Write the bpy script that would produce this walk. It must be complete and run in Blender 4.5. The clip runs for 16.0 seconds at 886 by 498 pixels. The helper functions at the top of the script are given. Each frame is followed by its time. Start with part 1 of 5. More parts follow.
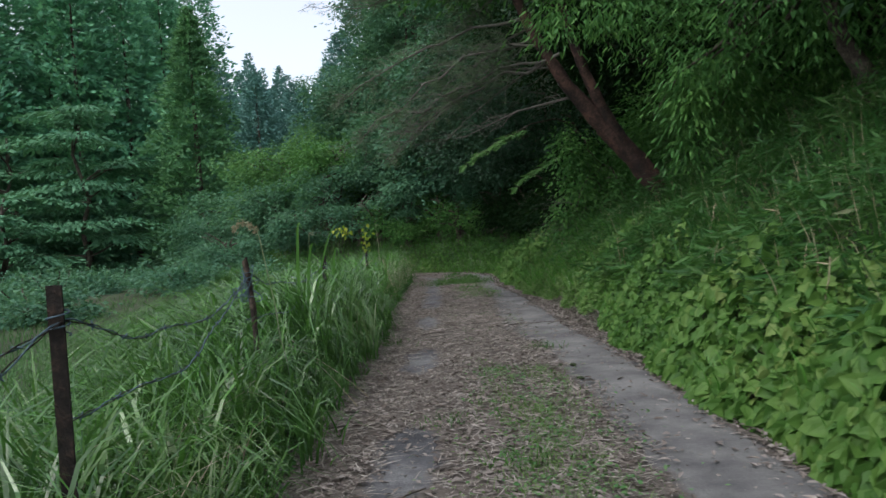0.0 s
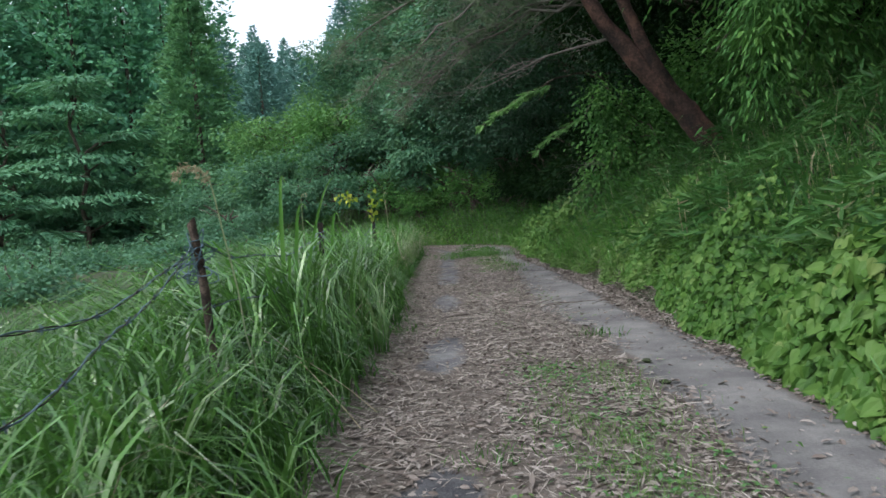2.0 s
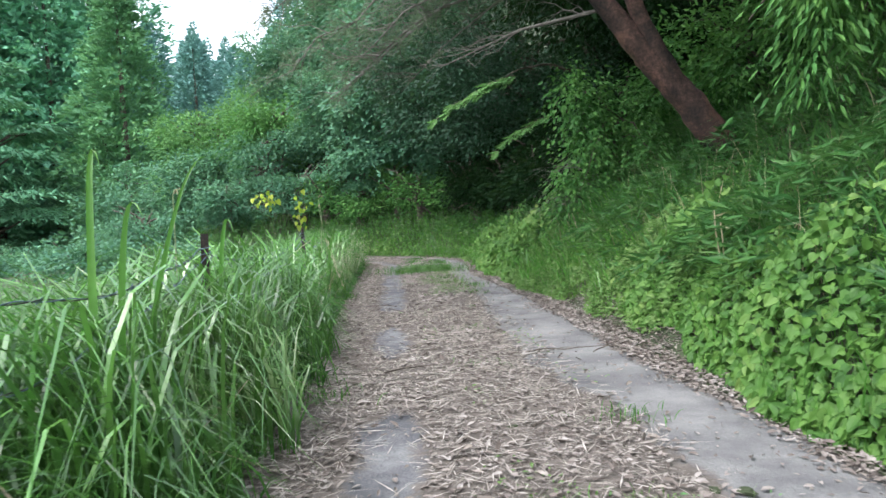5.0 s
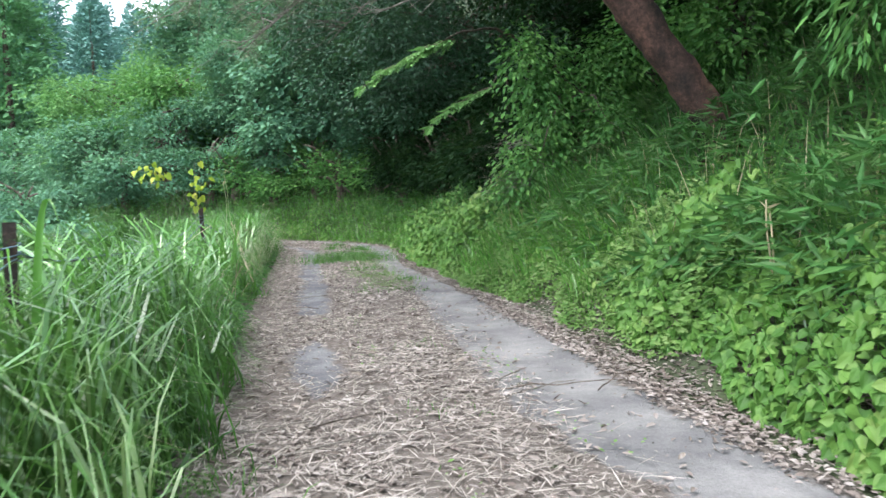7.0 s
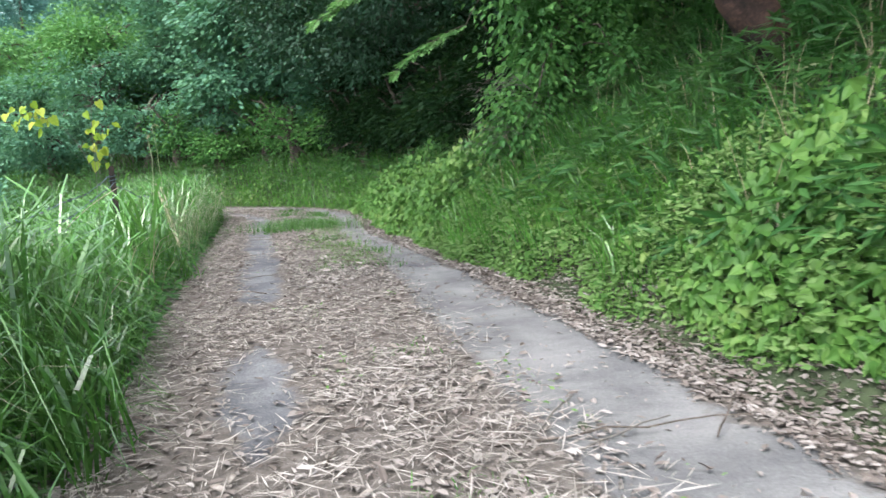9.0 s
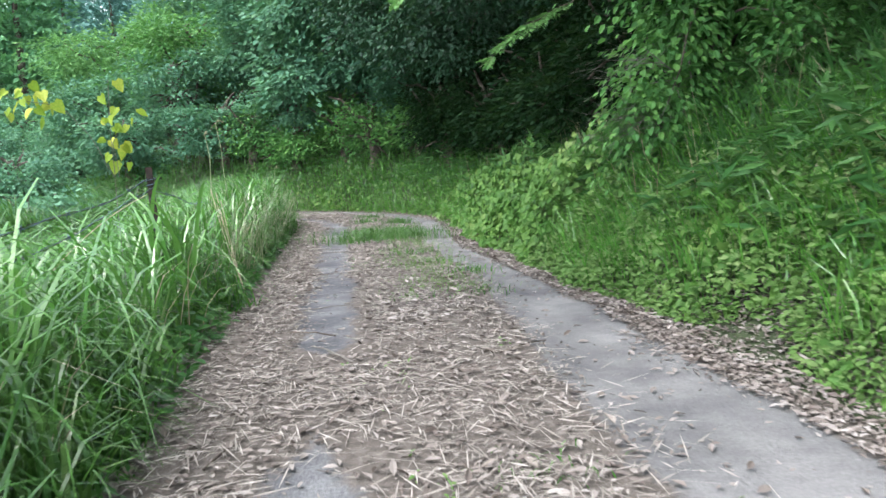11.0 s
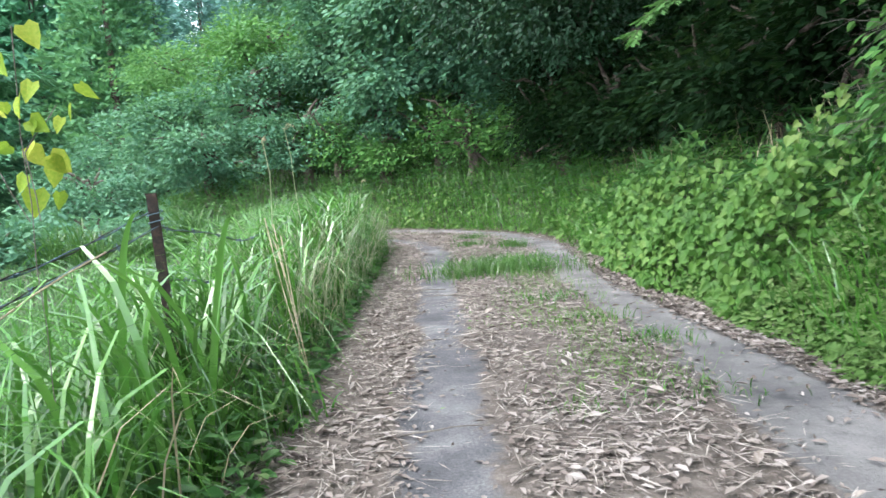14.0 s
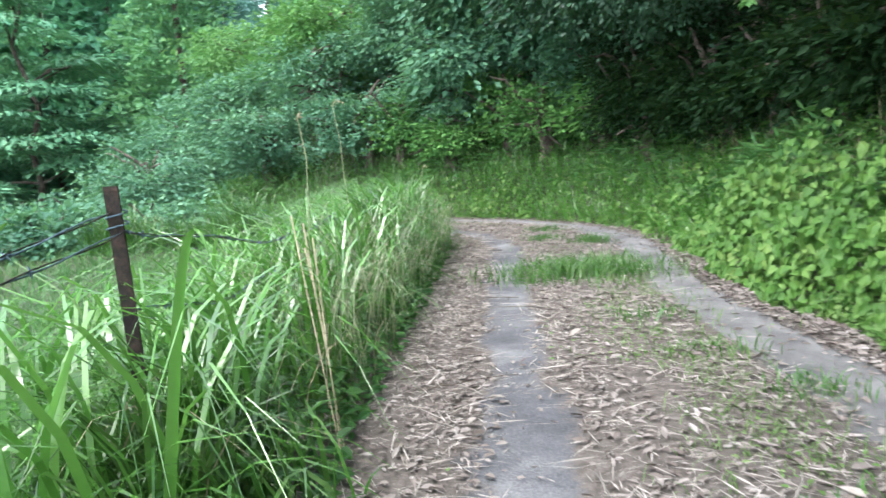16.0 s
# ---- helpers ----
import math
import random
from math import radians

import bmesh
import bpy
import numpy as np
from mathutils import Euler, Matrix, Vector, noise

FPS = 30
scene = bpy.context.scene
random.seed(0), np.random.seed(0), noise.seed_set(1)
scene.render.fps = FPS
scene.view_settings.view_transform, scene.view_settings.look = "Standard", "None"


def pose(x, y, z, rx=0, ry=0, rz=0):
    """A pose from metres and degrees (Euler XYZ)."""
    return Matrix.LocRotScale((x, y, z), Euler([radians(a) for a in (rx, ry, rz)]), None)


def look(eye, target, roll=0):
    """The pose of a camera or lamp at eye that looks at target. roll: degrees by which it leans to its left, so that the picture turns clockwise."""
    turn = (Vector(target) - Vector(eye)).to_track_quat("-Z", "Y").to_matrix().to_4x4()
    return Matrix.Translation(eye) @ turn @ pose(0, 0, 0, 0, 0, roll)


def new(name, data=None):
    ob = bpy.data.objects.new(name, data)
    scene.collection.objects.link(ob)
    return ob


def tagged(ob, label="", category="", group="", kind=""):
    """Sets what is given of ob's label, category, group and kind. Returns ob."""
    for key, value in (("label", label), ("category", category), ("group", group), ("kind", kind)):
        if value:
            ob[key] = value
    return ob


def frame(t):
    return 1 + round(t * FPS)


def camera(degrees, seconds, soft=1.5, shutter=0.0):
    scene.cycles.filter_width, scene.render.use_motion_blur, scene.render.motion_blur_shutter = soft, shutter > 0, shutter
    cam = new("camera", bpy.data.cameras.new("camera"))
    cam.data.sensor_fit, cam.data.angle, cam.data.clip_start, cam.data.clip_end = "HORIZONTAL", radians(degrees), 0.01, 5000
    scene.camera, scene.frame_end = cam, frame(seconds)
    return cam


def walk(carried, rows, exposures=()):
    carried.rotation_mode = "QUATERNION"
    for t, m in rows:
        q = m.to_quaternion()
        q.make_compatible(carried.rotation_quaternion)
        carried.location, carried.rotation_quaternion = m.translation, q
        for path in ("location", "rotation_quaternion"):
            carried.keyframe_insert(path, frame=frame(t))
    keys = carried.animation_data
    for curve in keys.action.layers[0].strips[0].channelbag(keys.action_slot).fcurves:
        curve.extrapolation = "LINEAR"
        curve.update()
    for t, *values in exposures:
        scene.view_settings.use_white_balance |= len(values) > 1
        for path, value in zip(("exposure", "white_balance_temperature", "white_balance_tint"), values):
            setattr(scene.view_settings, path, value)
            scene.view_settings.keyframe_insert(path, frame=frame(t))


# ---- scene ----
cam = camera(60.7, 16.0, 1.5, 0.4)
METRES, EYE, TILT, LEAN, TURN = 13.34, 1.34, 0.0, 0.0, 0.0
ROWS = [
    (0.0, 0.0, 0.0, 0.0, -0.07, -1.0, 4.01),
    (0.5, -0.0051, 0.0319, -0.0043, 1.25, -1.26, 4.14),
    (1.0, -0.0055, 0.0656, -0.0032, 1.95, -1.73, 4.88),
    (1.5, -0.0094, 0.0977, -0.0075, 1.28, -2.39, 4.99),
    (2.0, -0.0124, 0.1325, -0.0085, 0.56, -2.94, 4.55),
    (2.5, -0.0098, 0.172, -0.0074, 0.5, -3.5, 4.29),
    (3.0, -0.011, 0.2061, -0.0101, -1.27, -2.74, 4.28),
    (3.5, -0.0124, 0.2296, -0.0092, -2.56, -2.15, 4.17),
    (6.0, -0.018, 0.385, -0.0072, -4.6, -3.64, 2.67),
    (6.5, -0.0193, 0.4197, -0.01, -6.45, -4.18, 2.36),
    (7.0, -0.0236, 0.4542, -0.0059, -10.16, -4.36, 2.02),
    (7.5, -0.0218, 0.4913, -0.0099, -11.17, -4.82, 2.81),
    (8.0, -0.0187, 0.5242, -0.0108, -13.6, -5.5, 3.09),
    (8.5, -0.0201, 0.5623, -0.0102, -14.92, -6.31, 2.58),
    (9.0, -0.0157, 0.5931, -0.0162, -13.43, -7.18, 2.79),
    (11.5, -0.0098, 0.7547, -0.018, -7.09, -6.74, 3.0),
    (12.0, -0.0136, 0.79, -0.0157, -6.5, -6.85, 3.04),
    (12.5, -0.013, 0.8265, -0.0164, -3.51, -6.77, 3.68),
    (13.0, -0.0161, 0.8578, -0.0171, -3.03, -6.6, 3.2),
    (13.5, -0.0247, 0.8847, -0.0135, -2.96, -5.84, 3.53),
    (14.0, -0.022, 0.9051, -0.0145, -0.93, -5.77, 4.59),
    (14.5, -0.0186, 0.9259, -0.0137, 0.38, -5.93, 5.51),
    (15.0, -0.0231, 0.9513, -0.0145, -0.58, -6.25, 4.62),
    (15.5, -0.0263, 0.9711, -0.015, -0.03, -6.51, 4.44),
    (16.0, -0.0254, 0.9914, -0.0137, 4.04, -6.56, 4.3),
]
walk(cam, [(t, pose(0, 0, EYE, TILT, LEAN, TURN) @ pose(METRES * x, METRES * y, METRES * z, 90 + pitch, roll, yaw)) for t, x, y, z, yaw, pitch, roll in ROWS],
     [(t, e, k, 12) for t, e, k in ((0.0, -0.22, 6350), (1.0, -0.2, 6350), (1.5, -0.12, 6350), (2.0, 0.24, 6300), (2.4, 0.45, 6300), (3.0, 1.05, 6250), (3.5, 0.9, 6250), (6.0, 1.38, 6250), (9.0, 1.42, 6250), (11.5, 1.42, 6200), (16.0, 1.68, 6200))])

# ---------------------------------------------------------------- world and light
world = bpy.data.worlds.new("dusk_sky")
scene.world = world
world.use_nodes = True
_wn = world.node_tree.nodes
_sky = _wn.new("ShaderNodeTexSky")
_sky.sky_type = "NISHITA"
_sky.sun_disc = False
_sky.sun_elevation = radians(63.4)
_sky.sun_rotation = radians(-127)
_sky.air_density, _sky.dust_density, _sky.ozone_density = 1.0, 3.0, 1.0
_veil = _wn.new("ShaderNodeHueSaturation")
_veil.inputs["Saturation"].default_value, _veil.inputs["Value"].default_value = 0.4, 2.3
world.node_tree.links.new(_sky.outputs[0], _veil.inputs["Color"])
world.node_tree.links.new(_veil.outputs[0], _wn["Background"].inputs[0])
_wn["Background"].inputs[1].default_value = 0.15

sun_data = bpy.data.lights.new("sun", "SUN")
sun_data.energy, sun_data.angle, sun_data.color = 0.6, radians(35), (1.0, 0.98, 0.94)
sun = new("sun", sun_data)
sun.matrix_world = look((-8.0, -6.0, 20.0), (0, 0, 0))

# ---------------------------------------------------------------- mesh helpers
rng = np.random.default_rng(7)


def mesh_of(name, verts, faces, mat, smooth=False):
    """A mesh from arrays; all faces have the same number of corners."""
    verts, faces = np.asarray(verts, dtype=np.float32), np.asarray(faces, dtype=np.int32)
    me = bpy.data.meshes.new(name)
    k = faces.shape[1]
    me.vertices.add(len(verts))
    me.vertices.foreach_set("co", verts.ravel())
    me.loops.add(faces.size)
    me.loops.foreach_set("vertex_index", faces.ravel())
    me.polygons.add(len(faces))
    me.polygons.foreach_set("loop_start", np.arange(0, faces.size, k, dtype=np.int32))
    me.polygons.foreach_set("use_smooth", np.full(len(faces), smooth, dtype=bool))
    me.update(calc_edges=True)
    me.materials.append(mat)
    return me


def thing(name, place, label, category, group="", kind=""):
    ob = new(name)
    ob.location = place
    ob.empty_display_size = 0.1
    return tagged(ob, label, category, group, kind)


def part_mesh(name, me, parent, label=""):
    """A mesh whose points are in world metres, as a part of its thing."""
    ob = new(name, me)
    ob.parent = parent
    at = Vector((0, 0, 0))
    up = parent
    while up:
        at += up.location
        up = up.parent
    ob.location = -at
    return tagged(ob, label)


def unit(a):
    return a / np.maximum(np.linalg.norm(a, axis=-1, keepdims=True), 1e-9)


TEMPLATES = {  # along, across, and lift as a share of the width
    "diamond": ([(0, 0, 0), (.42, .5, .12), (1, 0, 0), (.42, -.5, .12)], [(0, 1, 2), (0, 2, 3)]),
    "oval": ([(0, 0, 0), (.28, .45, .14), (.7, .36, .1), (1, 0, -.1), (.7, -.36, .1), (.28, -.45, .14)], [(0, 1, 2, 3), (0, 3, 4, 5)]),
    "lance": ([(0, 0, 0), (.25, .5, .12), (.6, .36, .1), (1, 0, 0), (.6, -.36, .1), (.25, -.5, .12)], [(0, 1, 2, 3), (0, 3, 4, 5)]),
    "heart": ([(.06, 0, 0), (-.06, .3, .06), (.22, .52, .1), (.62, .34, .04), (1, 0, -.16), (.62, -.34, .04), (.22, -.52, .1), (-.06, -.3, .06)], [(0, 4, 3, 2, 1), (0, 7, 6, 5, 4)]),
    "curl": ([(0, 0, .1), (.3, .45, .4), (.7, .4, .45), (1, 0, .25), (.7, -.38, .3), (.3, -.45, .42)], [(0, 1, 2, 3), (0, 3, 4, 5)]),
}


def leaf_arrays(p, d, n, length, width, shape):
    """Leaves at points p, along d, facing n: vertex and face arrays."""
    tv, tf = np.array(TEMPLATES[shape][0]), np.array(TEMPLATES[shape][1])
    p, d, n = np.asarray(p), unit(d), np.asarray(n)
    side = unit(np.cross(n, d))
    nn = np.cross(d, side)
    length, width = np.broadcast_to(length, len(p))[:, None, None], np.broadcast_to(width, len(p))[:, None, None]
    v = p[:, None] + d[:, None] * tv[None, :, :1] * length + side[:, None] * tv[None, :, 1:2] * width + nn[:, None] * tv[None, :, 2:] * width
    f = tf[None] + (np.arange(len(p)) * len(tv))[:, None, None]
    return v.reshape(-1, 3), f.reshape(-1, tf.shape[1])


def blade_arrays(p, length, width, lean, bend, azim, seg=4):
    """Grass blades that rise from p and arch over towards azim."""
    t = np.linspace(0, 1, seg + 1)[None, :]
    length, width, lean, bend = (np.broadcast_to(a, len(p))[:, None] for a in (length, width, lean, bend))
    out = np.stack([np.cos(azim), np.sin(azim), 0 * azim], 1)
    turn = azim[:, None] + rng.normal(size=len(p))[:, None] * 0.75 * (0.35 + t)
    across = np.stack([-np.sin(turn), np.cos(turn), 0 * turn], -1)
    rise = length * (t - bend * t ** 4.0 * 0.6)
    reach = length * (lean * t + bend * t ** 3.0 * 0.62)
    mid = p[:, None] + out[:, None] * reach[..., None] + np.array([0, 0, 1.0]) * rise[..., None]
    half = width * np.maximum(0.06, (1 - t ** 1.8)) * (0.55 + 0.9 * t * (1 - t) * 2) * 0.5
    v = np.stack([mid - across * half[..., None], mid + across * half[..., None]], 2).reshape(-1, 3)
    i = np.arange(seg)
    q = np.stack([2 * i, 2 * i + 1, 2 * i + 3, 2 * i + 2], 1)
    f = q[None] + (np.arange(len(p)) * 2 * (seg + 1))[:, None, None]
    return v, f.reshape(-1, 4)


def tube_arrays(points, radii, sides=8):
    """A tapering tube along points."""
    pts = np.asarray(points, dtype=float)
    tan = unit(np.gradient(pts, axis=0))
    ref = np.array([0.31, 0.77, 0.12])
    a = unit(np.cross(tan, ref))
    b = np.cross(tan, a)
    ang = np.arange(sides) / sides * 2 * np.pi
    ring = a[:, None] * np.cos(ang)[None, :, None] + b[:, None] * np.sin(ang)[None, :, None]
    v = (pts[:, None] + ring * np.asarray(radii, dtype=float)[:, None, None]).reshape(-1, 3)
    f = []
    for r in range(len(pts) - 1):
        for s in range(sides):
            s2 = (s + 1) % sides
            f.append((r * sides + s, r * sides + s2, (r + 1) * sides + s2, (r + 1) * sides + s))
    return v, np.array(f)


def joined(chunks):
    vs, fs, n = [], [], 0
    for v, f in chunks:
        vs.append(v)
        fs.append(f + n)
        n += len(v)
    return np.concatenate(vs), np.concatenate(fs)


def wobble(a, seed=0.0):
    """Smooth numbers from -1 to 1 that vary over about a metre; a is an array of places."""
    x, y, z = a[..., 0], a[..., 1], a[..., 2] if a.shape[-1] > 2 else 0 * a[..., 0]
    s = np.sin(x * 1.7 + seed) * np.cos(y * 1.3 - seed * 2) + np.sin(y * 2.9 + z * 2.3 + seed * 3) * 0.6 + np.sin(x * 3.7 - z * 3.1 + y * .6 + seed) * 0.5
    return s / 2.1


def smooth(e0, e1, x):
    t = np.clip((np.asarray(x, dtype=float) - e0) / (e1 - e0), 0, 1)
    return t * t * (3 - 2 * t)


# ---------------------------------------------------------------- materials
def nodes_of(name):
    m = bpy.data.materials.new(name)
    m.use_nodes = True
    nt = m.node_tree
    return m, nt, nt.nodes["Principled BSDF"], nt.nodes["Material Output"]


def ramp_node(nt, stops):
    r = nt.nodes.new("ShaderNodeValToRGB")
    while len(r.color_ramp.elements) < len(stops):
        r.color_ramp.elements.new(0.5)
    for e, (pos, col) in zip(r.color_ramp.elements, stops):
        e.position, e.color = pos, (*col, 1)
    return r


def noise_node(nt, scale, detail=4.0, rough=0.6, vec=None):
    n = nt.nodes.new("ShaderNodeTexNoise")
    n.inputs["Scale"].default_value, n.inputs["Detail"].default_value, n.inputs["Roughness"].default_value = scale, detail, rough
    if vec:
        nt.links.new(vec, n.inputs["Vector"])
    return n


def math_node(nt, op, a, b=0.0, c=0.0):
    n = nt.nodes.new("ShaderNodeMath")
    n.operation = op
    for i, v in enumerate((a, b, c)):
        if isinstance(v, (int, float)):
            n.inputs[i].default_value = v
        else:
            nt.links.new(v, n.inputs[i])
    return n.outputs[0]


def mix_node(nt, fac, a, b, blend="MIX"):
    n = nt.nodes.new("ShaderNodeMix")
    n.data_type, n.blend_type = "RGBA", blend
    if isinstance(fac, (int, float)):
        n.inputs[0].default_value = fac
    else:
        nt.links.new(fac, n.inputs[0])
    for i, v in ((6, a), (7, b)):
        if isinstance(v, tuple):
            n.inputs[i].default_value = (*v, 1)
        else:
            nt.links.new(v, n.inputs[i])
    return n.outputs[2]


def leaf_material(name, stops, rough=0.45, through_light=0.35, patch=0.6, object_random=False, coat=0.14, green=True, gain=1.0):
    """Leaves that differ one by one, in patches too, and let some light through."""
    m, nt, bsdf, out = nodes_of(name)
    if green:
        stops = [(q, (1.12 * r * gain, 1.4 * g * gain, 1.65 * b * gain)) for q, (r, g, b) in stops]
    if object_random:
        rnd = nt.nodes.new("ShaderNodeObjectInfo").outputs["Random"]
    else:
        rnd = nt.nodes.new("ShaderNodeNewGeometry").outputs["Random Per Island"]
    co = nt.nodes.new("ShaderNodeTexCoord").outputs["Object"]
    big = noise_node(nt, patch, 3.0, 0.6, co)
    fac = math_node(nt, "MULTIPLY_ADD", big.outputs[0], 1.3, -0.4)
    fac = math_node(nt, "MULTIPLY_ADD", rnd, 0.6, fac)
    r = ramp_node(nt, stops)
    nt.links.new(fac, r.inputs[0])
    fine = noise_node(nt, 45.0, 2.0, 0.5, co)
    col = mix_node(nt, math_node(nt, "MULTIPLY", fine.outputs[0], 0.35), r.outputs[0], tuple(0.55 * c for c in stops[0][1]))
    nt.links.new(col, bsdf.inputs["Base Color"])
    bsdf.inputs["Roughness"].default_value = rough
    bsdf.inputs["Specular IOR Level"].default_value = coat
    tr = nt.nodes.new("ShaderNodeBsdfTranslucent")
    nt.links.new(mix_node(nt, 0.45, col, (0.15, 0.33, 0.07)) if green else col, tr.inputs[0])
    mx = nt.nodes.new("ShaderNodeMixShader")
    mx.inputs[0].default_value = through_light
    nt.links.new(bsdf.outputs[0], mx.inputs[1])
    nt.links.new(tr.outputs[0], mx.inputs[2])
    nt.links.new(mx.outputs[0], out.inputs[0])
    return m


def rough_material(name, stops, scale=6.0, fine=60.0, bump=0.4, rough=0.9, metal=0.0, island=0.0):
    """A rough surface with variation at two scales and relief."""
    m, nt, bsdf, out = nodes_of(name)
    co = nt.nodes.new("ShaderNodeTexCoord").outputs["Object"]
    a, b = noise_node(nt, scale, 5.0, 0.65, co), noise_node(nt, fine, 4.0, 0.7, co)
    fac = math_node(nt, "MULTIPLY_ADD", b.outputs[0], 0.5, math_node(nt, "MULTIPLY_ADD", a.outputs[0], 1.1, -0.3))
    if island:
        g = nt.nodes.new("ShaderNodeNewGeometry").outputs["Random Per Island"]
        fac = math_node(nt, "MULTIPLY_ADD", g, island, math_node(nt, "MULTIPLY_ADD", fac, 1 - island, 0.0))
    r = ramp_node(nt, stops)
    nt.links.new(fac, r.inputs[0])
    nt.links.new(r.outputs[0], bsdf.inputs["Base Color"])
    bsdf.inputs["Roughness"].default_value, bsdf.inputs["Metallic"].default_value = rough, metal
    bsdf.inputs["Specular IOR Level"].default_value = 0.3
    bp = nt.nodes.new("ShaderNodeBump")
    bp.inputs["Strength"].default_value, bp.inputs["Distance"].default_value = bump, 0.02
    nt.links.new(fac, bp.inputs["Height"])
    nt.links.new(bp.outputs[0], bsdf.inputs["Normal"])
    return m


def road_material():
    """Worn grey concrete wheel tracks between strips of earth and rotted litter; u is metres across the road, v along it."""
    m, nt, bsdf, out = nodes_of("road_surface")
    uv = nt.nodes.new("ShaderNodeUVMap").outputs[0]
    sep = nt.nodes.new("ShaderNodeSeparateXYZ")
    nt.links.new(uv, sep.inputs[0])
    u, v = sep.outputs[0], sep.outputs[1]
    edge = noise_node(nt, 1.6, 6.0, 0.65, uv)
    speck = noise_node(nt, 14.0, 5.0, 0.7, uv)
    grain = noise_node(nt, 75.0, 4.0, 0.8, uv)
    wig = math_node(nt, "MULTIPLY_ADD", edge.outputs[0], 0.5, math_node(nt, "MULTIPLY_ADD", speck.outputs[0], 0.22, -0.36))
    def track(mid, half, drop):
        dist = math_node(nt, "ABSOLUTE", math_node(nt, "SUBTRACT", u, mid))
        inside = math_node(nt, "SUBTRACT", math_node(nt, "SUBTRACT", half, drop), math_node(nt, "ADD", dist, wig))
        return math_node(nt, "SMOOTH_MIN", 1.0, math_node(nt, "MAXIMUM", 0.0, math_node(nt, "MULTIPLY_ADD", inside, 14.0, 0.5)), 0.1)
    wave = math_node(nt, "SINE", math_node(nt, "MULTIPLY_ADD", v, 1.745, 0.09 - 6 * 1.745))
    later = math_node(nt, "MINIMUM", 1.0, math_node(nt, "MAXIMUM", 0.0, math_node(nt, "MULTIPLY_ADD", v, 0.33, -6.0)))
    bare = math_node(nt, "MINIMUM", 1.0, math_node(nt, "MAXIMUM", 0.0, math_node(nt, "ADD", math_node(nt, "MULTIPLY_ADD", wave, 0.8, 0.4), math_node(nt, "MULTIPLY", later, 1.2))))
    patchy = math_node(nt, "MULTIPLY_ADD", bare, -0.35, 0.35)
    left = track(-0.51, 0.18, patchy)
    right = track(1.07, 0.34, 0.0)
    mask = math_node(nt, "MAXIMUM", left, right)
    conc = ramp_node(nt, [(0.36, (0.035, 0.037, 0.042)), (0.52, (0.095, 0.098, 0.102)), (0.7, (0.23, 0.232, 0.232))])
    nt.links.new(math_node(nt, "MULTIPLY_ADD", grain.outputs[0], 0.45, math_node(nt, "MULTIPLY", edge.outputs[0], 0.6)), conc.inputs[0])
    soil = ramp_node(nt, [(0.25, (0.03, 0.026, 0.023)), (0.5, (0.1, 0.089, 0.077)), (0.75, (0.23, 0.21, 0.185))])
    nt.links.new(math_node(nt, "MULTIPLY_ADD", speck.outputs[0], 0.6, math_node(nt, "MULTIPLY", grain.outputs[0], 0.4)), soil.inputs[0])
    dusty = mix_node(nt, math_node(nt, "MULTIPLY", right, math_node(nt, "MULTIPLY_ADD", edge.outputs[0], 0.9, -0.12)), conc.outputs[0], (0.215, 0.21, 0.195))
    nt.links.new(mix_node(nt, mask, soil.outputs[0], dusty), bsdf.inputs["Base Color"])
    bsdf.inputs["Roughness"].default_value = 1.0
    bsdf.inputs["Specular IOR Level"].default_value = 0.08
    bp = nt.nodes.new("ShaderNodeBump")
    bp.inputs["Strength"].default_value, bp.inputs["Distance"].default_value = 0.8, 0.015
    nt.links.new(math_node(nt, "MULTIPLY_ADD", grain.outputs[0], 0.5, speck.outputs[0]), bp.inputs["Height"])
    nt.links.new(bp.outputs[0], bsdf.inputs["Normal"])
    return m


GRASS = leaf_material("tall_grass", [(0.0, (0.024, 0.075, 0.012)), (0.45, (0.065, 0.165, 0.024)), (0.8, (0.135, 0.27, 0.04)), (1.0, (0.3, 0.37, 0.12))], 0.27, 0.25, 0.8, coat=0.55, gain=0.52)
REED = leaf_material("reed_blade", [(0.0, (0.07, 0.2, 0.025)), (0.5, (0.13, 0.32, 0.035)), (1.0, (0.24, 0.44, 0.07))], 0.24, 0.25, 1.5, coat=0.85, gain=0.5)
PALEGRASS = leaf_material("pale_grass", [(0.0, (0.13, 0.2, 0.08)), (0.5, (0.24, 0.3, 0.15)), (1.0, (0.42, 0.44, 0.29))], 0.4, 0.3, 2.0, coat=0.4, green=False)
MEADOW = leaf_material("meadow_grass", [(0.0, (0.05, 0.11, 0.03)), (0.5, (0.1, 0.19, 0.055)), (1.0, (0.19, 0.26, 0.09))], 0.5, 0.2, 0.25, gain=0.68)
DRYGRASS = leaf_material("dry_grass", [(0.0, (0.22, 0.19, 0.11)), (0.6, (0.38, 0.34, 0.22)), (1.0, (0.52, 0.48, 0.34))], 0.6, 0.2, 3.0, green=False, coat=0.1)
VINE = leaf_material("vine_leaf", [(0.0, (0.045, 0.105, 0.018)), (0.45, (0.11, 0.205, 0.034)), (0.8, (0.185, 0.28, 0.052)), (1.0, (0.29, 0.33, 0.08))], 0.42, 0.3, 1.0, gain=0.58)
VINEPIECE = leaf_material("vine_leaf_single", [(0.0, (0.045, 0.105, 0.018)), (0.45, (0.11, 0.205, 0.034)), (0.8, (0.185, 0.28, 0.052)), (1.0, (0.29, 0.33, 0.08))], 0.42, 0.35, 1.0, True, gain=0.58)
